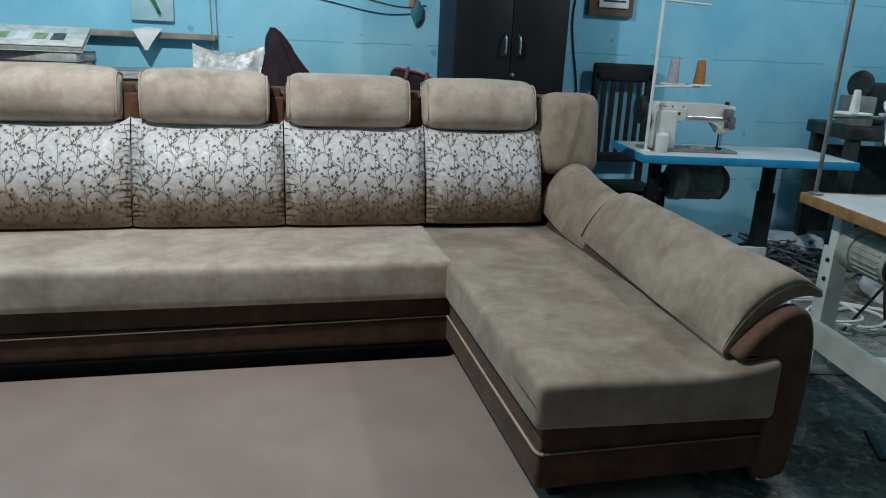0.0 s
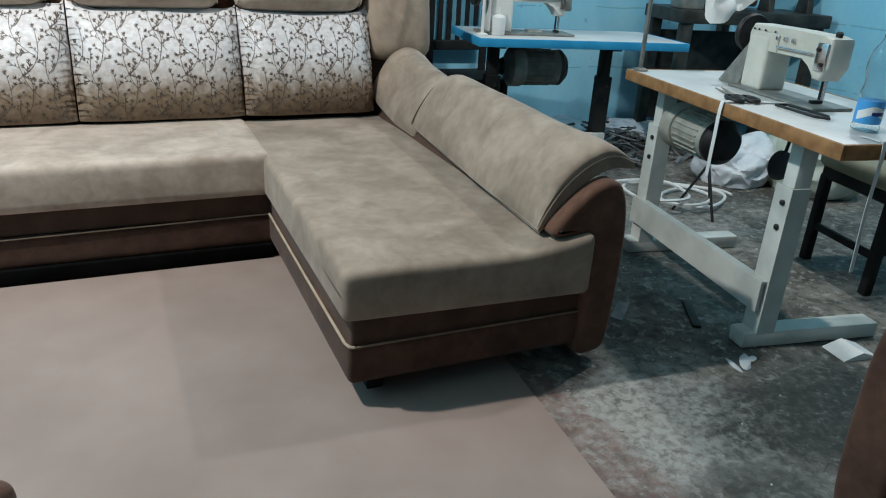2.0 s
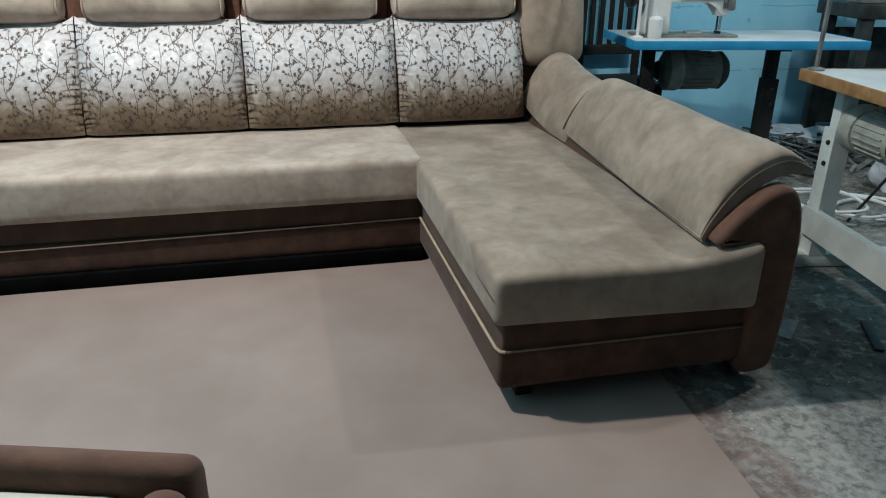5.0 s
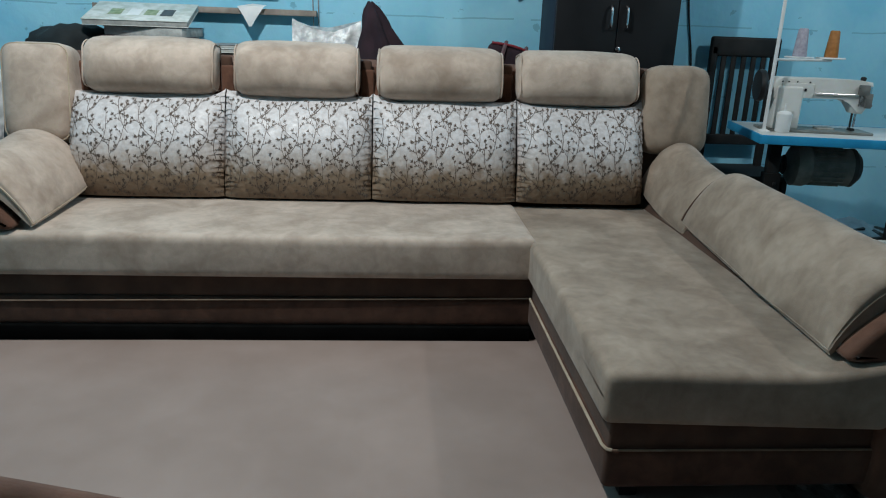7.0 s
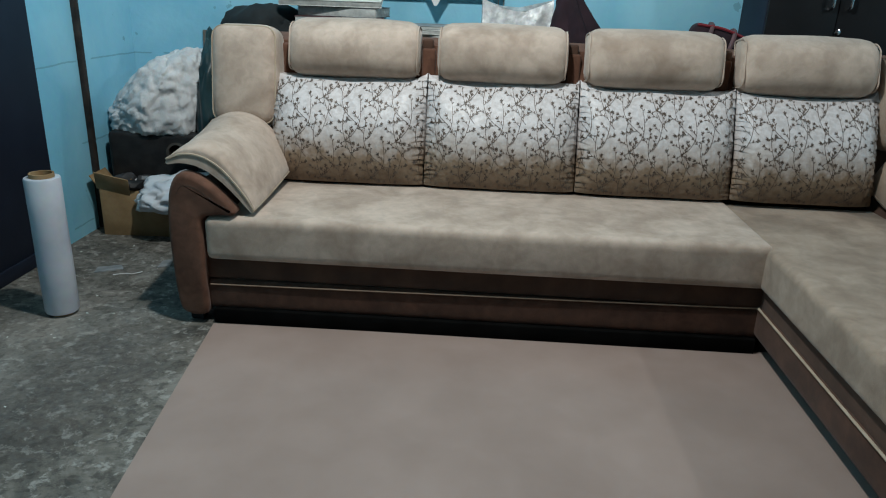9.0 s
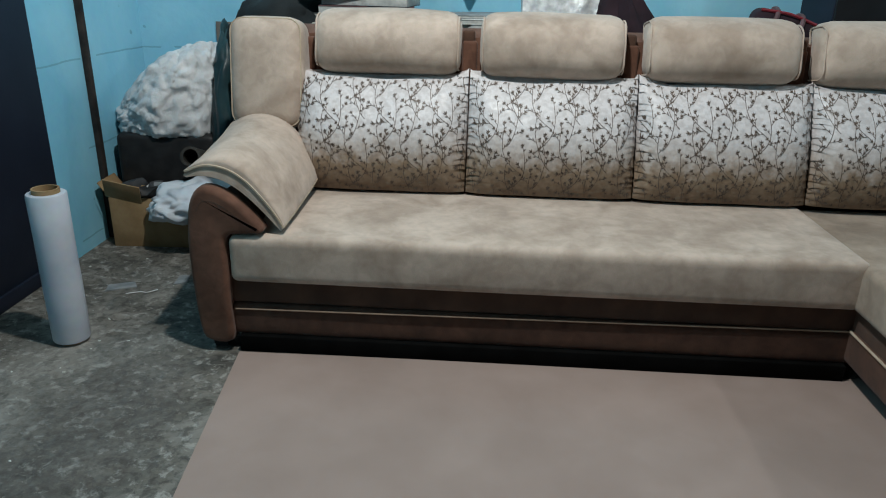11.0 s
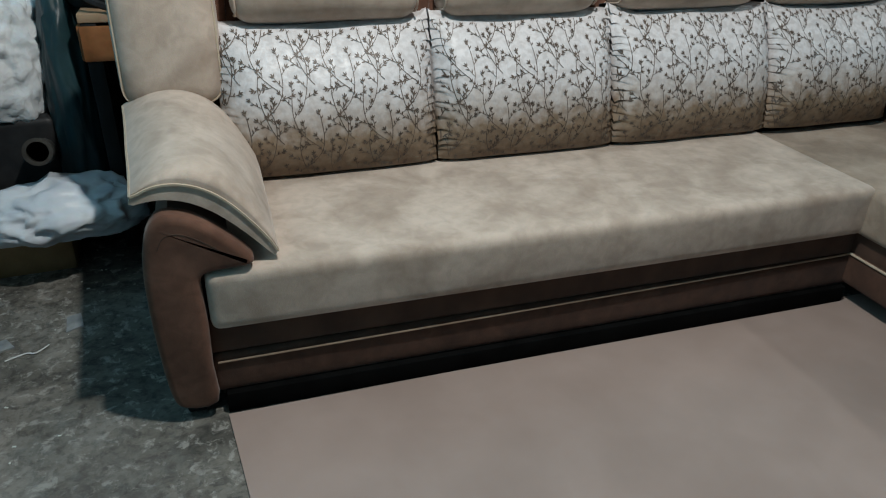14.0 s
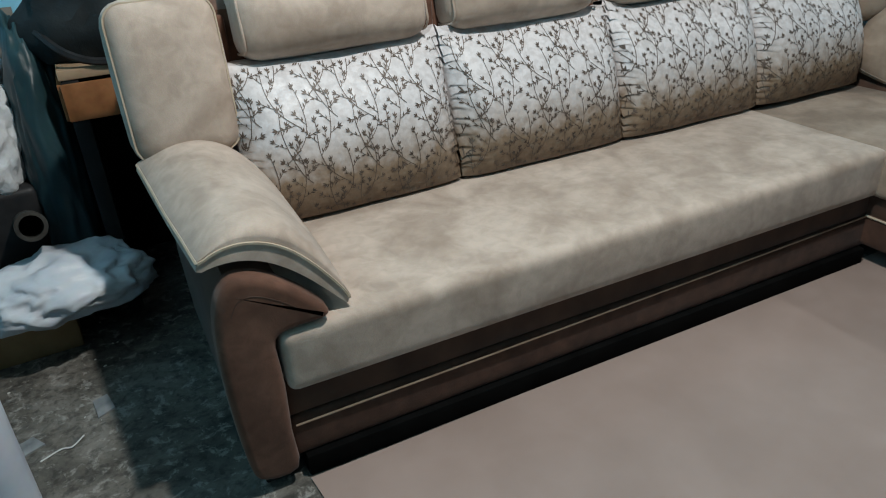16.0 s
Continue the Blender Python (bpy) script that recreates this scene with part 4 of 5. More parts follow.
sewing_table(BT, BTT, BLUE_EDGE, BLACK_LEG, GREY_PAINT, "white sewing table with blue edge and dark legs", (0.14, 0.80), 0.16)
sewing_table(WT, WTT, WOOD_EDGE, GREY_PAINT, GREY_PAINT, "worn white sewing table with wooden edge and pale steel legs", (0.07, 0.88), 0.115)
m1 = machine_head("sewing_machine", on(BT, BTT, 0.05, 0.25, 0.7695), BTT, mat("white_enamel", (0.60, 0.60, 0.57), (0.68, 0.68, 0.65), 0.35, 6, 60, 0.03), "white industrial sewing machine on the blue-edged table")
part("needle_mechanism", join(box((0.455, -0.066, 0.215), (0.05, 0.02, 0.05), 0.004), box((0.485, -0.066, 0.165), (0.03, 0.018, 0.07), 0.004), rod((0.43, -0.07, 0.23), (0.50, -0.07, 0.14), 0.006)), IRON_GREY, m1, "greasy dark needle mechanism")
part("oil_pot", turned([(0.03, 0), (0.034, 0.005), (0.036, 0.09), (0.028, 0.10), (0.006, 0.105), (0.004, 0.14)], (0.09, -0.10, 0.0), 16), PAPER, m1)
part("name_bars", join(*[box((0.10 + 0.014 * i, -0.0575, 0.205), (0.010, 0.002, 0.014), 0) for i in range(7)]), RUBBER, m1)
m2 = machine_head("sewing_machine", on(WT, WTT, 0.335, 0.30, 0.7695), WTT, CREAM, "cream industrial sewing machine on the worn white table")
part("belt_guard", prism([(-0.13, 0.0), (0.02, 0.0), (0.06, 0.16), (0.04, 0.19)], "y", -0.045, 0.03, 0.006), MOTOR, m2)
m2.scale = (0.86, 0.86, 0.86)
for i in range(3):
    part("thread_guide", rbox((0.22 + 0.045 * i, -0.056, 0.222), (0.016, 0.012, 0.018), 0.004, 2), CHROME, m2)
motor(on(BT, BTT, 0.40, 0.24, 0.595), BTT, 0.34, 0.098, "dusty dark clutch motor hung below the table top", DARK_CAP, MOTOR)
motor(on(WT, WTT, 0.27, 0.20, 0.57), WTT, 0.35, 0.084, "dusty cream clutch motor with black end cap below the table", RUBBER, mat("dusty_cream_iron", (0.27, 0.27, 0.235), (0.42, 0.42, 0.37), 0.55, 14, 80, 0.2, detail=8))


def thread_stand(at, turn, h, pole, tray_z, cones, reach, label):
    c = thing("thread_stand", at, turn, label, "thread stand", "thread stands")
    part("pole", rod((0, 0, 0), (0.0, 0.0, h), 0.0085, 12), pole, c)
    part("base_flange", turned([(0.03, 0), (0.03, 0.006), (0.014, 0.012)], (0, 0, 0), 14), pole, c)
    part("cross_arm", rod((0, 0, tray_z), (reach[0], reach[1], tray_z), 0.007), pole, c)
    part("guide_arm", rod((0, 0, h - 0.02), (reach[0], reach[1], h - 0.02), 0.006), pole, c)
    for (x, y), col, hgt, r in cones:
        tr = part("spool_tray", turned([(0.068, 0.006), (0.07, 0.009), (0.068, 0.014), (0.01, 0.014)], (x, y, tray_z), 20), PAPER, c)
        part("cone_of_thread", turned([(r, 0.0), (r * 1.02, 0.01), (r * 0.72, hgt * 0.95), (r * 0.55, hgt)], (x, y, tray_z + 0.014), 16), col, tr)
        part("spindle", rod((x, y, tray_z), (x, y, tray_z + hgt + 0.012), 0.003), RUBBER, tr)
    return c


LILAC = mat("lilac_thread", (0.30, 0.28, 0.34), (0.42, 0.40, 0.46), 0.6, 60, 300, 0.2)
ORANGE = mat("amber_thread", (0.30, 0.12, 0.03), (0.40, 0.17, 0.05), 0.6, 60, 300, 0.2)
NAVY_T = mat("slate_thread", (0.04, 0.05, 0.07), (0.07, 0.085, 0.11), 0.6, 60, 300, 0.2)
thread_stand((1.268, 2.69, 0.7695), 0, 0.80, PAPER, 0.345, [((0.20, 0.15), LILAC, 0.135, 0.033), ((0.365, 0.15), ORANGE, 0.13, 0.032)], (0.37, 0.15), "white thread stand with lilac and amber cones")
thread_stand((1.422, 1.578, 0.7695), 0, 0.80, IRON_GREY, 0.31, [((0.16, 0.06), PAPER, 0.09, 0.018), ((0.34, 0.02), NAVY_T, 0.135, 0.031)], (0.40, 0.02), "grey thread stand with a dark cone of thread")

cl = thing("draped_cloth", (1.85, 1.65, 1.085), 20, "white cloth draped over the thread stand", "cloth")
rows = []
for j in range(15):
    v = j / 14
    front = []
    for u in np.linspace(0, 1, 20):
        w = 0.19 + 0.12 * math.sin(math.pi * v * 0.7)
        z = 0.15 - 0.23 * v + 0.09 * (u - 0.5) * v + 0.03 * noise.noise((u * 5, 1, v * 2)) * v + 0.03 * math.sin(math.pi * u) * (1 - v)
        front.append((w * (u - 0.5) - 0.03 * v, -0.045 - 0.03 * v + 0.022 * math.sin(9 * u + 3 * v) * v + 0.04 * noise.noise((u * 4, v * 4, 2)), z))
    rows.append(front + [(x * 0.97, y + 0.075 - 0.05 * v, z - 0.004) for x, y, z in front[::-1]])
part("cloth", from_grid(rows, closed=True, caps=True), PAPER, cl, crease=60)

# things on the worn table
def bottle():
    c = thing("water_bottle", on(WT, WTT, 1.03, 0.20, 0.7695), 0, "clear plastic water bottle with blue label on the table", "bottle")
    glass = bpy.data.materials.new("clear_plastic")
    glass.use_nodes = True
    b = glass.node_tree.nodes["Principled BSDF"]
    b.inputs["Transmission Weight"].default_value, b.inputs["Roughness"].default_value, b.inputs["IOR"].default_value = 1.0, 0.06, 1.4
    b.inputs["Base Color"].default_value = (0.93, 0.96, 0.97, 1)
    skin = [(0.030, 0.0), (0.037, 0.006), (0.037, 0.016), (0.0345, 0.022), (0.0345, 0.088), (0.037, 0.094), (0.036, 0.105), (0.031, 0.125), (0.031, 0.138), (0.037, 0.165), (0.0375, 0.185), (0.031, 0.215), (0.018, 0.24), (0.0135, 0.25), (0.0135, 0.27)]
    body = part("bottle_body", turned(skin + [(r - 0.0012, z + 0.0008) for r, z in skin[::-1]], (0, 0, 0), 24), glass, c)
    blue = mat("blue_label", (0.05, 0.30, 0.66), (0.08, 0.36, 0.72), 0.4, 8, 90, 0.0)
    lab = part("label", turned([(0.0348, 0.023), (0.0356, 0.024), (0.0356, 0.086), (0.0348, 0.087)], (0, 0, 0), 24), blue, c, "blue paper label")
    rows = [[(0.0361 * math.cos(a), 0.0361 * math.sin(a), 0.040 + 0.008 * math.sin(2.2 * a) + k * 0.024) for a in np.linspace(-3.4, -0.6, 18)] for k in (0, 1)]
    part("white_swash", from_grid(rows), PAPER, lab)
    part("label_bar", from_grid([[(0.0365 * math.cos(a), 0.0365 * math.sin(a), 0.047 + k * 0.010) for a in np.linspace(-2.3, -1.3, 8)] for k in (0, 1)]), mat("label_ink", (0.01, 0.03, 0.16), (0.015, 0.04, 0.2), 0.4, 8, 90, 0.0), lab)
    part("cap", turned([(0.0155, 0.268), (0.0155, 0.29), (0.013, 0.293)], (0, 0, 0), 18), blue, c)


bottle()
sc = thing("scissors", on(WT, WTT, 0.58, 0.09, 0.7705), WTT - 12, "black-handled tailor scissors lying on the table", "scissors")
part("blade", prism([(-0.17, 0.0), (0.0, 0.012), (0.01, -0.002), (0.0, -0.010)], "z", 0.0, 0.004), MOTOR, sc)
part("blade", moved(prism([(-0.17, 0.0), (0.0, 0.010), (0.01, 0.0), (0.0, -0.012)], "z", 0.004, 0.008), rz=-7), MOTOR, sc)
for s in (1, -1):
    ring = [(0.06 + 0.045 * math.cos(a), s * 0.026 + 0.022 * math.sin(a), 0.008) for a in (2 * math.pi * i / 16 for i in range(16))]
    part("handle", join(tube(ring, 0.007, 6, closed=True), rod((0, 0, 0.006), (0.03, s * 0.012, 0.008), 0.007)), RUBBER, sc)
fr = thing("black_gauge", on(WT, WTT, 0.82, 0.17, 0.7705), WTT + 4, "thin black rectangular frame lying on the table", "frame")
part("rim", tube([(-0.1, -0.02, 0.006), (0.07, -0.025, 0.006), (0.10, 0.0, 0.006), (0.07, 0.025, 0.006), (-0.1, 0.025, 0.006)], 0.0045, 6, closed=True), RUBBER, fr)
tp = thing("tape_measure", on(WT, WTT, 0.66, 0.0, 0.7705), WTT, "white cloth tape measure hanging over the table edge", "tape measure")
strip = smooth_path([(0.02, 0.22, 0.002), (0.0, 0.10, 0.003), (0.0, 0.01, 0.003), (0.0, -0.010, -0.01), (0.0, -0.012, -0.12), (-0.012, -0.004, -0.25)], 6)
part("tape", from_grid([[p + Vector((-0.009, 0, 0)), p + Vector((0.009, 0, 0)), p + Vector((0.009, -0.0015, 0.0015)), p + Vector((-0.009, -0.0015, 0.0015))] for p in strip], closed=True, caps=True), PAPER, tp)
t2 = thing("tape_measure", on(WT, WTT, 1.165, 0.12, 0.7705), WTT, "white cloth tape measure hanging off the table end", "tape measure")
strip = smooth_path([(-0.06, 0.0, 0.002), (0.0, 0.0, 0.003), (0.024, 0, -0.01), (0.026, 0, -0.18), (0.036, 0, -0.36)], 6)
part("tape", from_grid([[p + Vector((0, -0.006, 0)), p + Vector((0, 0.006, 0)), p + Vector((0.0015, 0.006, 0.0015)), p + Vector((0.0015, -0.006, 0.0015))] for p in strip], closed=True, caps=True), PAPER, t2)
kp = thing("knee_lifter", on(WT, WTT, 0.62, 0.33, 0.734), WTT, "black knee lifter pad below the table", "knee lifter")
part("stem", rod((0, 0, 0), (0, -0.02, -0.15), 0.006), RUBBER, kp)
part("pad", turned([(0.02, -0.012), (0.052, -0.006), (0.052, 0.006), (0.02, 0.012)], (0, -0.03, -0.19), 20, pose(0, 0, 0, 78, 0, 0)), RUBBER, kp)
td = thing("treadle_rod", (2.15, 1.84, 0), 0, "thin black treadle stand under the table", "treadle")
for a in (0.4, 2.4, 4.5):
    part("leg", rod((0, 0, 0.26), (0.13 * math.cos(a), 0.13 * math.sin(a), 0.0), 0.007), RUBBER, td)
part("stem", rod((0, 0, 0.25), (0.0, 0.0, 0.42), 0.007), RUBBER, td)

# ---- chairs by the tables ----
def dark_chair():
    c = thing("slatted_chair", (1.475, 3.32, 0), 0, "dark slatted chair behind the blue-edged table", "chair")
    for sx in (-1, 1):
        part("back_post", rbox((sx * 0.185, 0.12, 0.58), (0.045, 0.035, 1.16), 0.01, 2), BLACK_LEG, c)
        part("front_leg", rbox((sx * 0.185, -0.20, 0.22), (0.04, 0.04, 0.44), 0.008, 2), BLACK_LEG, c)
    part("top_rail", rbox((0, 0.12, 1.155), (0.42, 0.035, 0.11), 0.015, 3), BLACK_LEG, c)
    part("lower_rail", rbox((0, 0.12, 0.62), (0.38, 0.03, 0.06), 0.008, 2), BLACK_LEG, c)
    for i in range(5):
        part("slat", rbox((-0.12 + 0.06 * i, 0.12, 0.87), (0.028, 0.018, 0.47), 0.005, 2), BLACK_LEG, c)
    part("seat", rbox((0, -0.03, 0.45), (0.42, 0.40, 0.03), 0.01, 3), BLACK_LEG, c)


def padded_stool():
    c = thing("padded_chair", (2.36, 1.014, 0), -12, "dark wooden chair with olive padded seat", "chair")
    part("seat", rbox((0, 0, 0.455), (0.46, 0.44, 0.07), 0.03, 5, (0, 0, 0.012)), mat("olive_seat_cloth", (0.25, 0.24, 0.17), (0.33, 0.32, 0.24), 0.85, 9, 200, 0.15), c)
    part("apron", rbox((0, 0, 0.40), (0.42, 0.40, 0.06), 0.01, 2), BLACK_LEG, c)
    for sx in (-1, 1):
        for sy in (-1, 1):
            part("leg", rbox((sx * 0.195, sy * 0.18, 0.195), (0.04, 0.04, 0.39), 0.008, 2), BLACK_LEG, c)
        part("side_rail", rbox((sx * 0.195, 0, 0.16), (0.022, 0.34, 0.03), 0.005, 2), BLACK_LEG, c)
    part("front_rail", rbox((0, -0.18, 0.20), (0.37, 0.022, 0.03), 0.005, 2), BLACK_LEG, c)


dark_chair()
padded_stool()

# ---- black cupboard ----
cb = thing("steel_cupboard", (0.612, 3.33, 0), 0, "black enamelled two-door steel cupboard against the blue wall", "cupboard")
part("body", box((0, 0, 0.99), (0.67, 0.36, 1.96), 0.006), NAVY, cb)
for s in (-1, 1):
    dr = part("door", box((s * 0.166, -0.188, 1.0), (0.328, 0.018, 1.9), 0.004), DARK_STEEL, cb)
    part("handle", tube(smooth_path([(s * 0.042, -0.196, 1.225), (s * 0.042, -0.222, 1.24), (s * 0.042, -0.226, 1.285), (s * 0.042, -0.222, 1.33), (s * 0.042, -0.196, 1.345)], 4), 0.007, 8), CHROME, dr, "chrome handle")
part("lock", turned([(0.013, 0), (0.013, 0.008), (0.006, 0.011)], (0.012, -0.197, 1.125), 14, pose(0, 0, 0, 90)), CHROME, cb)

# ---- counter behind the sofa and its clutter ----
ct = thing("wooden_counter", (-1.14, 3.225, 0), 0, "orange-brown wooden counter behind the sofa", "counter")
part("countertop", box((0, 0, 0.848), (2.5, 0.56, 0.03), 0.004), mat("pale_wood_top", (0.30, 0.19, 0.11), (0.40, 0.27, 0.17), 0.6, 12, 60, 0.1), ct)
for x in (-1.22, 1.22):
    part("leg", box((x, -0.25, 0.416), (0.05, 0.05, 0.832), 0.004), BLACK_LEG, ct)
    part("leg", box((x, 0.25, 0.416), (0.05, 0.05, 0.832), 0.004), BLACK_LEG, ct)
part("back_panel", box((0, 0.262, 0.41), (2.4, 0.012, 0.81), 0.003), BLACK_LEG, ct)
part("apron", box((0, -0.279, 0.765), (2.5, 0.012, 0.115), 0.003), WOOD, ct)
part("side_panel", box((-1.215, 0, 0.41), (0.02, 0.44, 0.81), 0.003), BLACK_LEG, ct)
part("side_apron", box((-1.252, 0, 0.765), (0.014, 0.54, 0.115), 0.003), WOOD, ct)


PAGES = mat("grey_pages", (0.34, 0.35, 0.34), (0.48, 0.49, 0.47), 0.8, 40, 300, 0.1)


def stack(at, heap, group):
    """A stack of flat papers or magazines; each one is a thing."""
    z = at[2]
    rnd = random.Random(int(at[0] * 100))
    for w, d, h, col, lab in heap:
        h *= 1.14
        c = thing("magazine", (at[0] + rnd.uniform(-0.03, 0.03), at[1] + rnd.uniform(-0.02, 0.02), z), rnd.uniform(-20, 20), lab, "magazine", group)
        part("page_block", box((0, 0, h / 2), (w - 0.006, d - 0.006, h - 0.003), 0.001), PAGES, c)
        part("cover", box((0, 0, h - 0.001), (w, d, 0.003), 0.001), col, c)
        part("back_cover", box((0, 0, 0.0015), (w, d, 0.003), 0.001), col, c)
        z += h + 0.0005
        if col is PALEC:
            for k, (px, pc) in enumerate(((-0.12, GREENP), (-0.03, PAPER), (0.05, GREENP), (0.13, DARKC))):
                part("printed_block", box((px, -0.02, h + 0.0012), (0.06, 0.10 + 0.02 * (k % 2), 0.0012), 0), pc, c)
        if "on top" in lab and col is PALEC:
            # the top catalogue slants, its back edge propped on the wall side
            lift = 0.5 * d * math.sin(radians(15))
            c.matrix_basis = pose(at[0] - 0.04, at[1] - 0.01, z - h + lift, 15, 0, 4)
    return z


GREENP = mat("green_print", (0.16, 0.22, 0.10), (0.34, 0.38, 0.24), 0.5, 30, 90, 0.0)
GREYC = mat("grey_cover", (0.16, 0.18, 0.19), (0.30, 0.32, 0.33), 0.5, 16, 80, 0.02)
REDC = mat("dark_red_cover", (0.09, 0.03, 0.035), (0.17, 0.10, 0.10), 0.5, 16, 80, 0.02)
DARKC = mat("charcoal_cover", (0.03, 0.035, 0.04), (0.07, 0.075, 0.08), 0.5, 12, 80, 0.02)
PALEC = mat("pale_printed_cover", (0.45, 0.47, 0.42), (0.66, 0.67, 0.64), 0.5, 22, 80, 0.02)
stack((-1.803, 3.20, 0.863), [(0.50, 0.34, 0.06, DARKC, "thick dark fabric sample book in a stack"), (0.46, 0.33, 0.055, GREYC, "grey fabric sample book in a stack"), (0.44, 0.30, 0.035, PALEC, "pale printed magazine in a stack"),
                             (0.46, 0.30, 0.035, DARKC, "charcoal magazine in a stack"), (0.43, 0.31, 0.03, REDC, "dark red fabric sample book in a stack"), (0.40, 0.28, 0.04, DARKC, "dark sample book in a stack"), (0.50, 0.34, 0.026, PALEC, "white printed catalogue with green pictures on top")], "sample books on the counter")
stack((-1.35, 3.17, 0.863), [(0.40, 0.30, 0.06, GREYC, "grey sample book in a stack"), (0.40, 0.29, 0.05, PALEC, "pale catalogue in a stack"), (0.38, 0.28, 0.05, GREYC, "grey magazine in a stack"), (0.42, 0.30, 0.018, PALEC, "thin pale magazine in a stack"), (0.38, 0.29, 0.014, GREYC, "grey glossy magazine lying on top")], "sample books on the counter")
bag = thing("black_bag", (-2.214, 3.19, 0.863), 0, "slumped black cloth bag on the counter", "bag")
part("bag_body", crumple((0.50, 0.44, 0.30), 2.3, 0.25, 4), mat("black_cloth", (0.008, 0.012, 0.014), (0.02, 0.026, 0.028), 0.85, 8, 120, 0.3), bag)
part("bag_strap", tube(smooth_path([(-0.2, -0.12, 0.10), (-0.14, -0.23, 0.05), (-0.06, -0.25, 0.015), (0.05, -0.25, 0.012)], 6), 0.012, 6), RUBBER, bag)
pb = thing("board_offcut", (-2.57, 3.42, 0), 0, "brown board offcut leaning against the wall", "board")
part("board", moved(box((0, 0, 0.50), (0.17, 0.012, 1.0), 0.002), rx=-5), mat("grey_board", (0.13, 0.115, 0.10), (0.20, 0.18, 0.155), 0.8, 9, 90, 0.1), pb)
FOIL = mat("silver_foil_paper", (0.42, 0.44, 0.45), (0.68, 0.70, 0.70), 0.45, 30, 45, 0.9, metal=0.15)
fo = thing("foil_packet", (-0.911, 3.19, 0.863), 5, "crinkled silver patterned packet on the counter", "packet")
rows = []
for j in range(9):
    v = j / 8
    rows.append([(-0.18 + 0.36 * u, -0.05 + 0.10 * v + 0.03 * noise.noise((u * 6, v * 5, 3)), 0.36 * v - 0.06 * v * math.sin(math.pi * u) + 0.012 * noise.noise((u * 9, v * 7, 8))) for u in np.linspace(0, 1, 16)])
    rows[-1] += [(x, y + 0.05 + 0.05 * (1 - v), z) for x, y, z in rows[-1][::-1]]
part("packet", from_grid(rows, closed=True, caps=True), FOIL, fo)
MAROON = mat("maroon_cloth", (0.013, 0.007, 0.011), (0.032, 0.016, 0.023), 0.85, 8, 120, 0.3)


def cloth_heap():
    c = thing("maroon_cloth", (-0.60, 3.20, 0.863), 0, "crumpled maroon cloth piled to a peak on the counter", "cloth")
    rows, n = [], 28
    for j in range(15):
        v = j / 14
        r = 0.20 * (1 - v) ** 0.75 + 0.01
        row = []
        for i in range(n):
            a = 2 * math.pi * i / n
            k = 1 + 0.30 * noise.noise((math.cos(a) * 2.2, math.sin(a) * 2.2, v * 2.4)) + 0.13 * math.sin(5 * a + 5 * v)
            row.append((r * k * math.cos(a) - 0.09 * v ** 1.3 + 0.06 * v * (1 - v), r * k * math.sin(a) * 0.8, 0.45 * v + 0.01 * math.sin(3 * a)))
        rows.append(row)
    part("cloth_folds", from_grid(rows, closed=True, caps=True), MAROON, c)
    part("khaki_fold", moved(crumple((0.2, 0.2, 0.17), 9, 0.3), (0.17, 0, 0)), mat("khaki_cloth", (0.11, 0.085, 0.055), (0.17, 0.13, 0.09), 0.85, 8, 120, 0.3), c)


cloth_heap()
mb = thing("maroon_bag", (0.015, 3.165, 0.863), -10, "maroon and black handbag lying on the counter", "bag")
part("bag_body", moved(rbox((0, 0, 0.13), (0.27, 0.20, 0.26), 0.04, 5, (0, 0, 0.01)), (0, 0, 0), 0, 14, 0), MAROON, mb)
for x in (-0.05, 0.06):
    part("strap", moved(tube(smooth_path([(x, -0.108, 0.02), (x, -0.11, 0.21), (x, -0.07, 0.268), (x, 0.05, 0.272)], 5), 0.011, 6), (0, 0, 0), 0, 14, 0), mat("dusty_pink_strap", (0.10, 0.06, 0.065), (0.15, 0.09, 0.10), 0.7, 20, 100, 0.1), mb)
part("trim", moved(tube(smooth_path([(-0.12, -0.085, 0.255), (0.0, -0.09, 0.268), (0.12, -0.085, 0.255)], 5), 0.007, 6), (0, 0, 0), 0, 14, 0), mat("red_trim", (0.16, 0.015, 0.025), (0.22, 0.025, 0.035), 0.6, 20, 100, 0.1), mb)

# ---- things fixed to the walls ----
bt = thing("wall_batten", (-1.592, 3.49, 1.251), 0, "grey-brown wooden batten fixed along the blue wall", "batten")
part("batten", box((0, -0.01, 0), (1.20, 0.06, 0.032), 0.004), mat("weathered_wood", (0.22, 0.185, 0.16), (0.34, 0.29, 0.25), 0.75, 14, 60, 0.15), bt)
pp = thing("paper_scrap", (-1.345, 3.44, 1.272), 0, "white paper scrap folded over the batten", "paper")
part("sheet", from_grid([[(-0.075, 0.04, 0.006), (0.0, 0.045, 0.02), (0.08, 0.04, 0.014)], [(-0.07, -0.016, 0.004), (0.01, -0.018, 0.006), (0.075, -0.016, 0.006)], [(-0.035, -0.026, -0.05), (0.0, -0.03, -0.05), (0.035, -0.026, -0.05)], [(-0.008, -0.03, -0.10), (0.0, -0.034, -0.10), (0.006, -0.03, -0.10)]]), PAPER, pp)
pf = thing("wall_frame", (1.364, 3.50, 1.489), 0, "brown framed white panel hanging on the blue wall", "picture frame")
part("backing", box((0, 0.0, 0.15), (0.30, 0.03, 0.30), 0.004), mat("brown_board", (0.12, 0.085, 0.055), (0.17, 0.125, 0.085), 0.6, 10, 80, 0.1), pf)
part("panel", box((0.01, -0.022, 0.175), (0.20, 0.016, 0.25), 0.004), PAPER, pf)
part("panel_bars", box((0.01, -0.032, 0.09), (0.15, 0.003, 0.01), 0), RUBBER, pf)
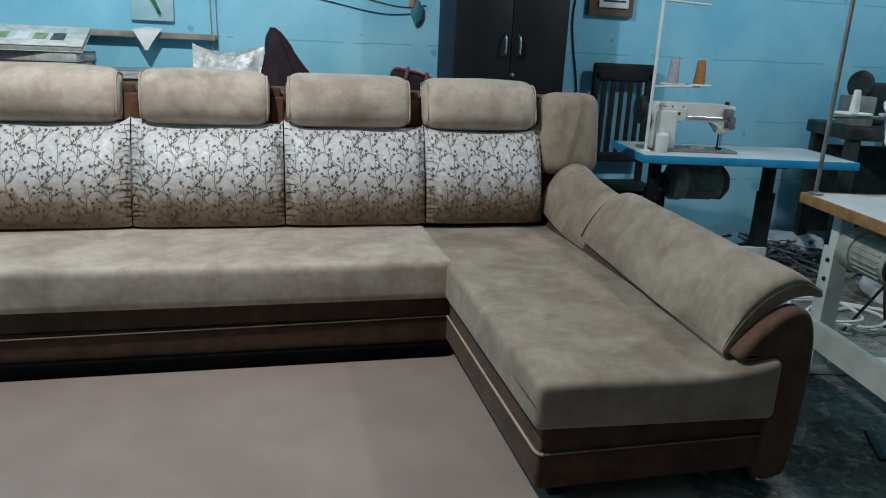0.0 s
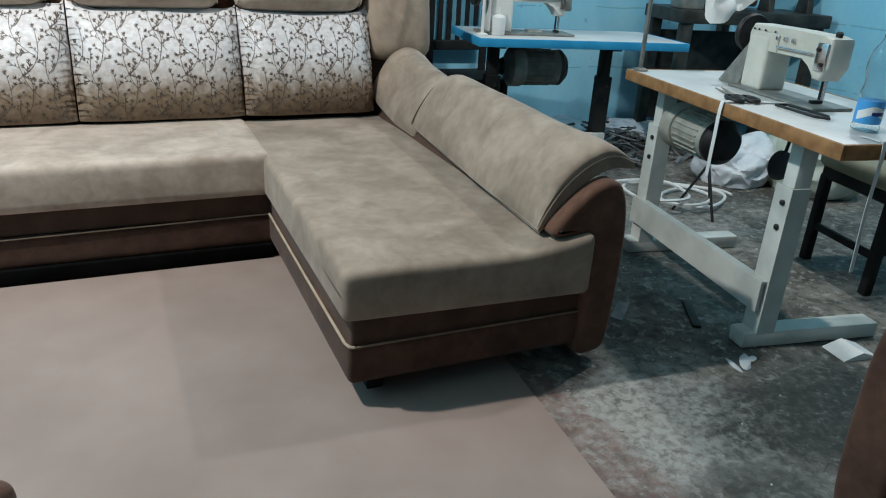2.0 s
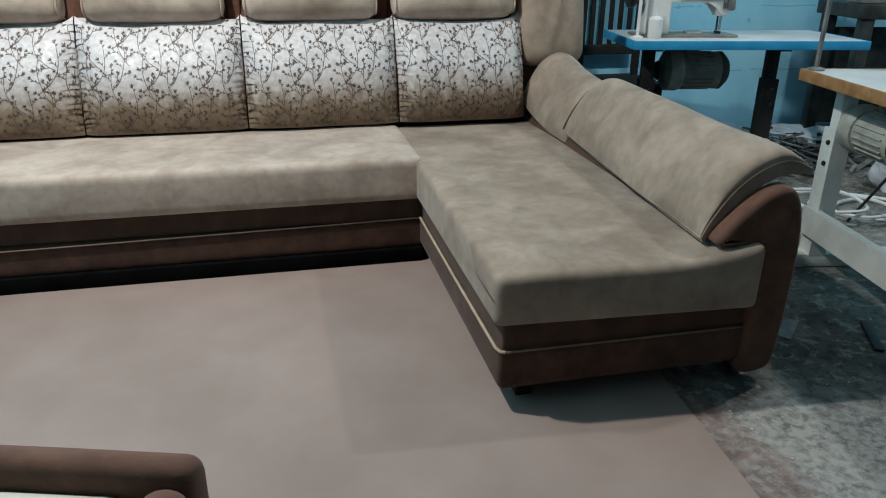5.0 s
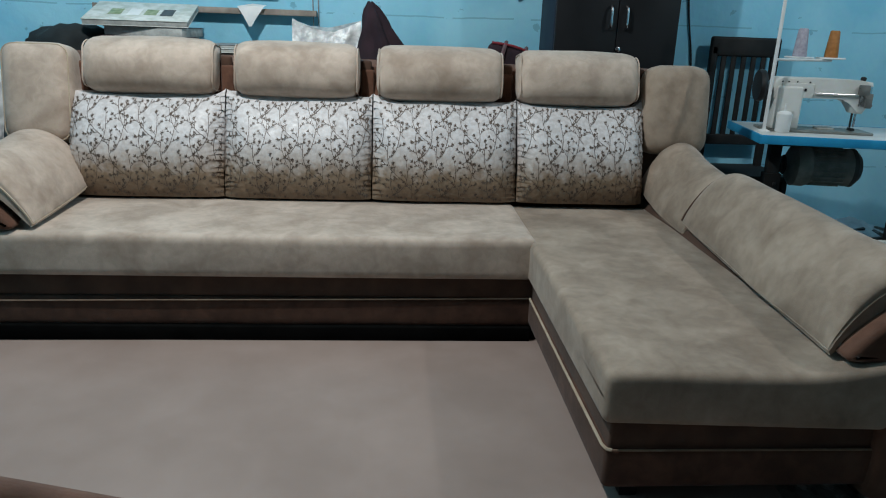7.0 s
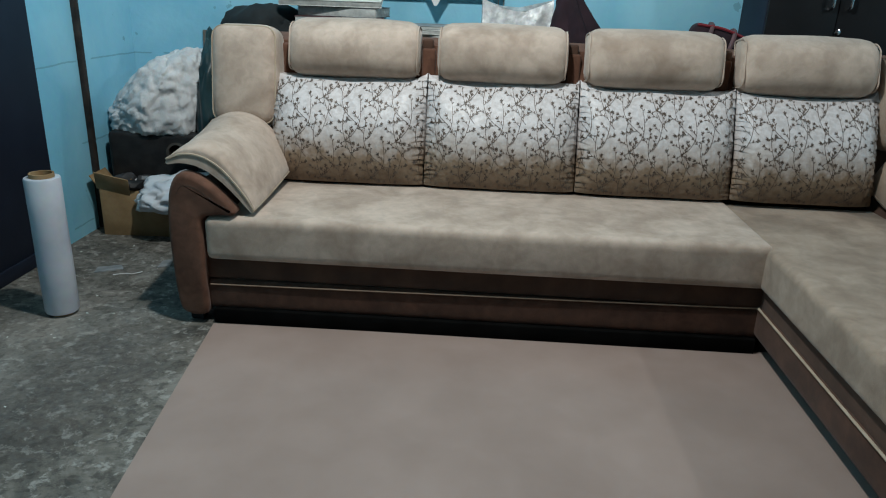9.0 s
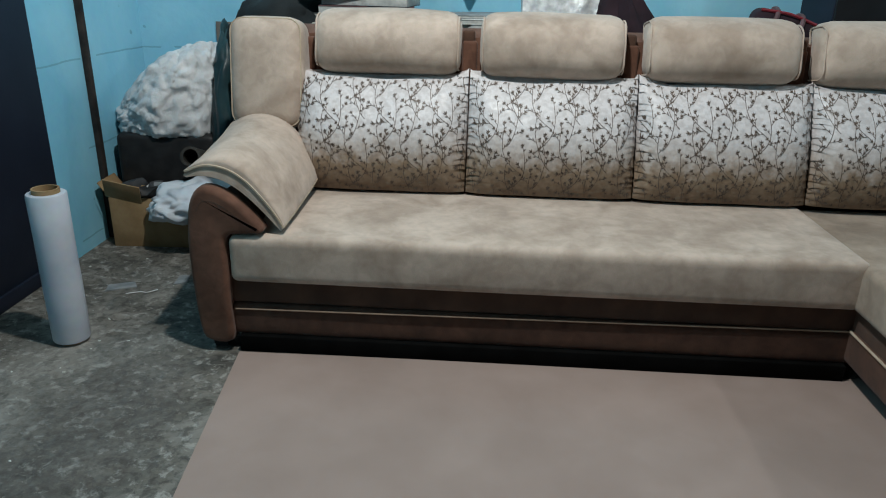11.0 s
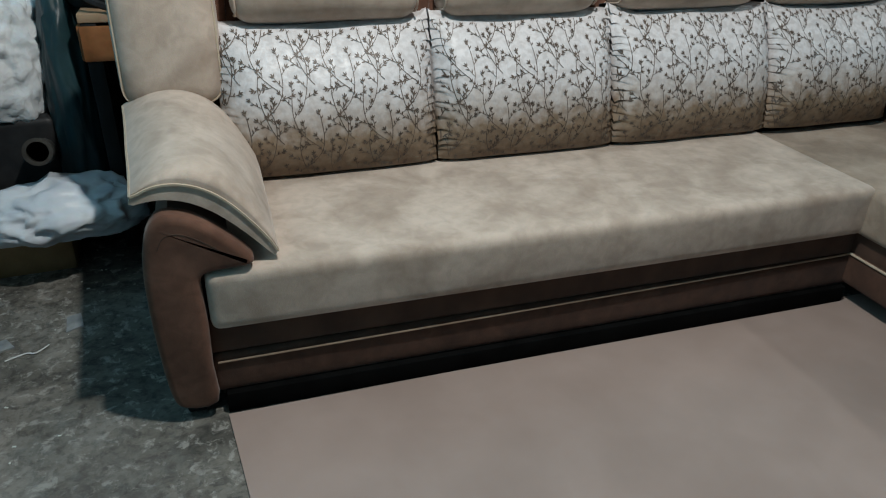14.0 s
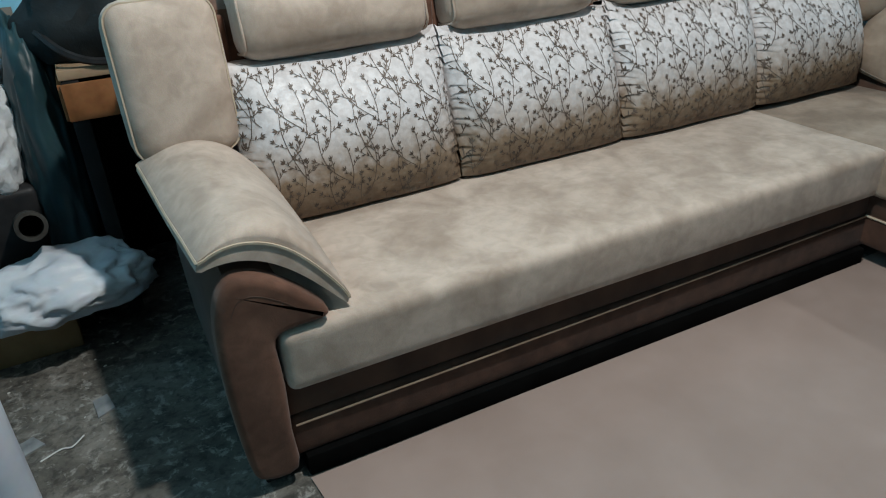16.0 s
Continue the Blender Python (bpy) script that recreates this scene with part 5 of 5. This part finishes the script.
sw = thing("switch_plate", (-1.317, 3.505, 1.335), 0, "pale blue switch board with loose wires", "switch board")
part("plate", box((0, 0, 0.09), (0.22, 0.028, 0.20), 0.006), mat("pale_blue_board", (0.30, 0.50, 0.58), (0.42, 0.60, 0.66), 0.5, 9, 60, 0.1), sw)
part("socket", box((0.02, -0.02, 0.13), (0.06, 0.02, 0.05), 0.004), RUBBER, sw)
part("wires", tube(smooth_path([(-0.05, -0.02, 0.16), (0.0, -0.05, 0.12), (0.03, -0.05, 0.06), (0.04, -0.03, 0.03)], 6), 0.008, 6), mat("green_wire", (0.03, 0.12, 0.06), (0.05, 0.18, 0.09), 0.5, 20, 90, 0.0), sw)


def wall_wire(pts, r, label, material):
    """A cable clipped to the blue wall, its points as x and z."""
    pts = [(x + 0.037, z) for x, z in pts]
    a = pts[0]
    c = thing("wall_cable", (a[0], 3.512, a[1]), 0, label, "cable", "cables on the wall")
    part("cable", tube(smooth_path([(x - a[0], 0.0, z - a[1]) for x, z in pts], 8), r, 6), material, c)


wall_wire([(-0.85, 1.66), (-0.62, 1.53), (-0.35, 1.47), (-0.1, 1.43), (0.09, 1.44)], 0.0028, "thin black cable sagging along the wall", RUBBER)
wall_wire([(-0.60, 1.60), (-0.30, 1.53), (0.0, 1.475), (0.16, 1.49)], 0.0028, "thin reddish cable sagging along the wall", REDC)
wall_wire([(-1.06, 1.75), (-1.055, 1.4), (-1.05, 1.18)], 0.0035, "thin grey cable running down the wall", GREYC)
wall_wire([(-1.03, 1.75), (-1.025, 1.45), (-1.02, 1.15)], 0.0035, "thin grey cable running down the wall", GREYC)
wall_wire([(1.13, 1.85), (1.09, 1.5), (1.11, 1.3), (1.14, 1.15), (1.16, 1.0), (1.15, 0.85)], 0.005, "black cable hanging down the wall", RUBBER)
jb = thing("cable_tangle", (0.143, 3.50, 1.403), 0, "tangle of cable ends on the wall", "cable")
part("tangle", moved(crumple((0.06, 0.03, 0.10), 3, 0.5, 2, False, 5), (0, 0, 0)), mat("teal_wire", (0.03, 0.13, 0.17), (0.06, 0.2, 0.24), 0.6, 40, 90, 0.3), jb)
part("knot", moved(crumple((0.035, 0.03, 0.05), 5, 0.4, 2, False, 5), (-0.03, 0, 0.075)), CARD, jb)

# door and pilaster on the west side
dw = thing("door_1", (LEFT_X + 0.012, 2.085, 0), 0, "closed dark navy steel door", "door", kind="structure")
part("door_leaf", box((-0.03, 0, 1.05), (0.04, 0.97, 2.1), 0.004), NAVY, dw)
part("door_stop", box((-0.006, 0, 0.03), (0.02, 0.97, 0.06), 0.003), NAVY, dw)
cd = thing("conduit", (LEFT_X + 0.012, 2.935, 0), 0, "rusty black conduit running up the wall", "conduit")
part("pipe", box((0, 0, 1.5), (0.03, 0.035, 3.0), 0.008), mat("rusty_black", (0.012, 0.012, 0.012), (0.05, 0.04, 0.035), 0.7, 12, 60, 0.3), cd)

# ---- corner heap ----
bn = thing("black_crate", (-2.80, 3.27, 0), 4, "black plastic crate in the corner", "crate")
part("crate_shell", rbox((0, 0, 0.25), (0.48, 0.48, 0.50), 0.03, 3), RUBBER, bn)
ff = thing("fibre_fill", (-2.80, 3.245, 0.49), 0, "heap of white fibre filling spilling over a crate", "stuffing")
fib = crumple((0.56, 0.48, 0.38), 6.4, 0.26, 6, True, 2.0)
for v in fib.verts:
    v.co.z *= 0.62 + 1.15 * (v.co.x / 0.56 + 0.30)
    p = v.co.copy()
    for amp, fr in ((0.012, 8), (0.008, 22), (0.006, 60), (0.004, 120)):
        v.co += amp * Vector((noise.noise(p * fr), noise.noise(p * fr + Vector((5, 0, 0))), noise.noise(p * fr + Vector((0, 5, 0)))))
part("fibre", fib, FOAM, ff, crease=180)
ts = thing("plastic_sack", (-2.475, 3.19, 0), 0, "dark teal plastic sack standing against the counter", "sack")
part("sack", crumple((0.21, 0.40, 1.02), 4.7, 0.22, 5, True, 2.4, -1), mat("teal_film", (0.010, 0.028, 0.034), (0.025, 0.060, 0.068), 0.4, 5, 40, 0.2), ts, crease=180)
bx = thing("cardboard_box", (-2.772, 2.965, 0), 3, "torn open cardboard box full of scraps", "box")
for name, c, s in (("side", (0, -0.14, 0.12), (0.44, 0.006, 0.24)), ("side", (0, 0.06, 0.12), (0.44, 0.006, 0.24)), ("side", (-0.22, -0.04, 0.12), (0.006, 0.20, 0.24)), ("side", (0.22, -0.04, 0.12), (0.006, 0.20, 0.24)), ("bottom", (0, -0.04, 0.004), (0.43, 0.19, 0.006))):
    part(name, box(c, s, 0.001), CARD, bx)
part("flap", moved(box((0, 0, 0.05), (0.17, 0.005, 0.11), 0.001), (-0.15, -0.143, 0.235), 28, 12, 0), CARD, bx)
part("flap", moved(box((0, 0, 0.04), (0.005, 0.18, 0.09), 0.001), (-0.222, -0.04, 0.238), 0, -35, 0), CARD, bx)
pk = thing("plastic_bag", (-2.54, 2.845, 0.165), 8, "crumpled white plastic bag on the box of scraps", "bag")
part("bag_body", crumple((0.50, 0.38, 0.17), 15.1, 0.36, 5, True, 2.4, -1), PLASTIC_W, pk, crease=180)
tr = thing("paper_tube", (-2.588, 2.93, 0.415), 0, "dark cardboard tube end among the scraps", "tube")
part("tube_wall", turned([(0.034, -0.12), (0.046, -0.12), (0.046, 0.12), (0.034, 0.12), (0.0335, -0.11)], (0, 0, 0), 20, pose(0, 0, 0, 72, 0, 8)), mat("grey_card", (0.025, 0.024, 0.021), (0.055, 0.052, 0.046), 0.8, 14, 90, 0.1), tr)
for i in range(14):
    rnd = random.Random(200 + i)
    c = thing("scrap", (-2.89 + rnd.uniform(-0.08, 0.26), 2.925 + rnd.uniform(-0.08, 0.08), 0.20 + rnd.uniform(0, 0.05)), rnd.uniform(0, 180), "small scrap of cloth and film in the box", "scrap", "scraps in the box")
    part("piece", crumple((rnd.uniform(0.06, 0.14), rnd.uniform(0.03, 0.07), rnd.uniform(0.03, 0.06)), i, 0.5, 2, True, 4), rnd.choice((PAPER, RUBBER, CARD, GREYC, DARKC)), c)
part_roll = thing("stretch_film_roll", (-2.68, 1.893, 0), 0, "tall white roll of stretch film standing on the floor", "film roll")
part("film", turned([(0.060, 0.012), (0.0625, 0.018), (0.0635, 0.2), (0.0625, 0.4), (0.0635, 0.545), (0.061, 0.550), (0.0445, 0.551), (0.0445, 0.03)], (0, 0, 0), 28), mat("white_film", (0.44, 0.49, 0.56), (0.57, 0.61, 0.67), 0.3, 5, 30, 0.12), part_roll)
part("core", turned([(0.040, 0.0), (0.0435, 0.0), (0.0435, 0.566), (0.0375, 0.566), (0.0375, 0.02)], (0, 0, 0), 24), CARD, part_roll)

# ---- machines along the east wall ----
IRON = mat("greasy_iron", (0.018, 0.022, 0.022), (0.06, 0.06, 0.055), 0.5, 9, 70, 0.25, metal=0.3)
wb = thing("workbench", (3.25, 2.96, 0), -12, "greasy black workbench by the wall", "workbench")
part("bench_top", box((0, 0, 0.87), (1.05, 0.50, 0.08), 0.01), IRON, wb)
for sx in (-1, 1):
    for sy in (-1, 1):
        part("leg", box((sx * 0.46, sy * 0.20, 0.415), (0.07, 0.07, 0.83), 0.006), IRON, wb)
part("back_board", box((0, 0.22, 0.45), (0.95, 0.02, 0.60), 0.004), IRON, wb)
part("control_box", box((-0.42, -0.10, 1.00), (0.15, 0.16, 0.18), 0.01), MOTOR, wb)


def bench_machine(at, turn, label):
    c = thing("buffing_machine", at, turn, label, "machine", "machines on the workbench")
    for x in (-0.13, 0.13):
        part("stand", prism([(-0.08, 0), (0.08, 0), (0.045, 0.15), (0.0, 0.17), (-0.045, 0.15)], "y", x - 0.02, x + 0.02, 0.004), IRON, c)
    part("drum", turned([(0.02, -0.22), (0.045, -0.21), (0.05, -0.1), (0.05, 0.1), (0.045, 0.21), (0.02, 0.22)], (0, 0, 0.165), 18, pose(0, 0, 0, 90, 0, 0)), MOTOR, c)
    part("shaft_end", turned([(0.018, -0.26), (0.018, 0.26)], (0, 0, 0.165), 10, pose(0, 0, 0, 90, 0, 0)), CHROME, c)


bench_machine((3.56, 2.86, 0.91), 70, "grey drum machine on two iron stands")
hd = thing("old_machine_head", (3.03, 3.05, 0.91), -12, "greasy black machine head with wheel on the workbench", "machine")
part("column", rbox((0, 0, 0.13), (0.13, 0.13, 0.26), 0.02, 3), IRON, hd)
part("arm", rbox((0.16, 0, 0.21), (0.40, 0.10, 0.09), 0.03, 3), IRON, hd)
part("head", rbox((0.34, 0, 0.13), (0.07, 0.09, 0.22), 0.02, 3), IRON, hd)
part("wheel", turned([(0.02, -0.02), (0.085, -0.018), (0.092, 0.0), (0.085, 0.018), (0.02, 0.02)], (-0.10, 0, 0.24), 22, pose(0, 0, 0, 0, 90, 20)), IRON, hd)
ps = thing("timber_post", (3.52, 3.33, 0), 0, "grey timber post standing by the wall", "post")
part("post", box((0, 0, 0.62), (0.075, 0.06, 1.24), 0.008), mat("old_timber", (0.09, 0.085, 0.075), (0.15, 0.14, 0.125), 0.8, 14, 60, 0.2), ps)

# ---- sacks, coils and litter on the floor ----
for i, (x, y, s, lab, mt) in enumerate(((2.81, 2.265, (0.44, 0.36, 0.26), "crumpled white plastic sack on the cement floor", PLASTIC_W), (3.13, 2.065, (0.52, 0.46, 0.34), "green-white woven sack lying on the floor", None),
                                        (2.29, 3.30, (0.40, 0.25, 0.16), "crumpled white polythene by the wall", PLASTIC_W), (2.82, 3.28, (0.42, 0.26, 0.13), "crumpled white polythene by the wall", PLASTIC_W), (1.80, 3.34, (0.3, 0.22, 0.14), "crumpled grey polythene by the wall", GREY_PAINT))):
    c = thing("plastic_sack", (x, y, 0), i * 40, lab, "sack")
    part("sack", crumple((s[0] * 1.15, s[1] * 1.15, s[2]), 20 + i * 3.3, 0.36, 5, True, 1.9, -1), mt or mat("woven_sack", (0.36, 0.42, 0.36), (0.50, 0.55, 0.49), 0.7, 7, 150, 0.3), c)
co = thing("cable_coil", (2.33, 2.007, 0), 0, "loose coil of white cable on the floor", "cable")
part("coil", tube(smooth_path([(0.20 * math.cos(a) * (1 + 0.12 * math.sin(2.3 * a)) - 0.02 * a, 0.17 * math.sin(a) * (1 + 0.1 * math.cos(1.7 * a)), 0.012 + 0.004 * a) for a in np.linspace(0, 22, 60)], 4), 0.008, 6), PAPER, co)


def litter():
    """Twigs of offcut wood and cloth strips heaped by the wall."""
    rnd = random.Random(5)
    groups = {}
    for i in range(260):
        x, y = rnd.gauss(2.54, 0.38), rnd.gauss(3.03, 0.20)
        if y > 3.46 or x > 3.4 or x < 1.7:
            continue
        z = 0.02 + max(0, 0.16 - 0.4 * abs(y - 3.15) - 0.12 * abs(x - 2.4)) * rnd.random()
        l, w, h = rnd.uniform(0.04, 0.20), rnd.uniform(0.008, 0.03), rnd.uniform(0.004, 0.015)
        bm = box((0, 0, 0), (l, w, h), 0, None)
        bm.transform(pose(x, y, z, rnd.uniform(-25, 25), rnd.uniform(-20, 20), rnd.uniform(0, 180)))
        groups.setdefault(rnd.choice("abc"), []).append(bm)
    for k, material, lab in (("a", IRON_GREY, "grey-brown wood offcuts heaped on the floor"), ("b", DARKC, "dark cloth strips heaped on the floor"), ("c", GREYC, "grey offcuts heaped on the floor")):
        ob = part("offcut_heap", join(*groups[k]), material, None, lab, smooth=False, kind="stuff")
        tagged(ob, lab, "offcuts")
    bm = []
    for i in range(420):
        x, y = rnd.uniform(-3.0, 3.3), rnd.uniform(-0.6, 3.3)
        if -2.35 < x < 0.95 and y > -0.9:
            if not (x > 0.56 and y < 0.72):
                continue
        s = rnd.uniform(0.002, 0.006)
        b = box((0, 0, 0), (s * rnd.uniform(1, 2), s, s * 0.3), 0)
        b.transform(pose(x, y, 0.002, 0, 0, rnd.uniform(0, 180)))
        bm.append(b)
    ob = part("floor_grit", join(*bm), GREY_PAINT, None, "pale plaster crumbs scattered on the cement", smooth=False, kind="stuff")
    tagged(ob, "", "grit")


litter()
fl = thing("cotton_fluff", (1.263, 0.635, 0.0), 30, "wisp of white cotton fluff on the floor", "fluff")
wisps = [moved(crumple((l, w, h), 30 + k, 0.16, 4, True, 4.0), (0.75 * x, 0.75 * y, 0), 0, 0, a) for k, (l, w, h, x, y, a) in enumerate(((0.10, 0.035, 0.008, 0.0, 0.0, 18), (0.08, 0.018, 0.005, -0.06, 0.03, 50), (0.05, 0.025, 0.006, 0.045, -0.012, -12)))]
part("fluff", join(*wisps), FOAM, fl, crease=180)
ppf = thing("folded_paper", (1.665, 0.568, 0.0), -8, "folded white card lying on the floor", "paper")
part("sheet", prism([(-0.07, 0.0), (0.07, 0.0), (0.07, 0.003), (0.0, 0.028), (-0.07, 0.004)], "y", -0.05, 0.05), PAPER, ppf)
kn = thing("offcut_blade", (1.322, 0.957, 0.0), 60, "dark metal offcut lying on the floor", "offcut")
part("strip", box((0, 0, 0.006), (0.20, 0.03, 0.01), 0.002), IRON, kn)
for i, (x, y, l, w, t, mt, lab) in enumerate(((1.088, 1.063, 0.16, 0.05, 40, GREYC, "grey board scrap on the floor"), (-2.507, 2.45, 0.05, 0.10, 8, GREYC, "small grey board scrap on the floor"), (-2.727, 2.355, 0.12, 0.07, 20, GREYC, "flat grey cardboard scrap on the floor"))):
    c = thing("board_scrap", (x, y, 0.0), t, lab, "scrap")
    part("scrap_sheet", prism([(-l / 2, -w / 2), (l / 2, -w * 0.3), (l * 0.4, w / 2), (-l * 0.45, w * 0.4)], "z", 0.0, 0.005), mt, c)
th = thing("thread_scrap", (-2.626, 2.304, 0.002), 0, "white thread scrap on the floor", "thread")
part("thread", tube(smooth_path([(-0.05, -0.02, 0.002), (0.0, 0.005, 0.002), (0.03, 0.0, 0.003), (0.06, 0.035, 0.002)], 6), 0.0025, 5), PAPER, th)
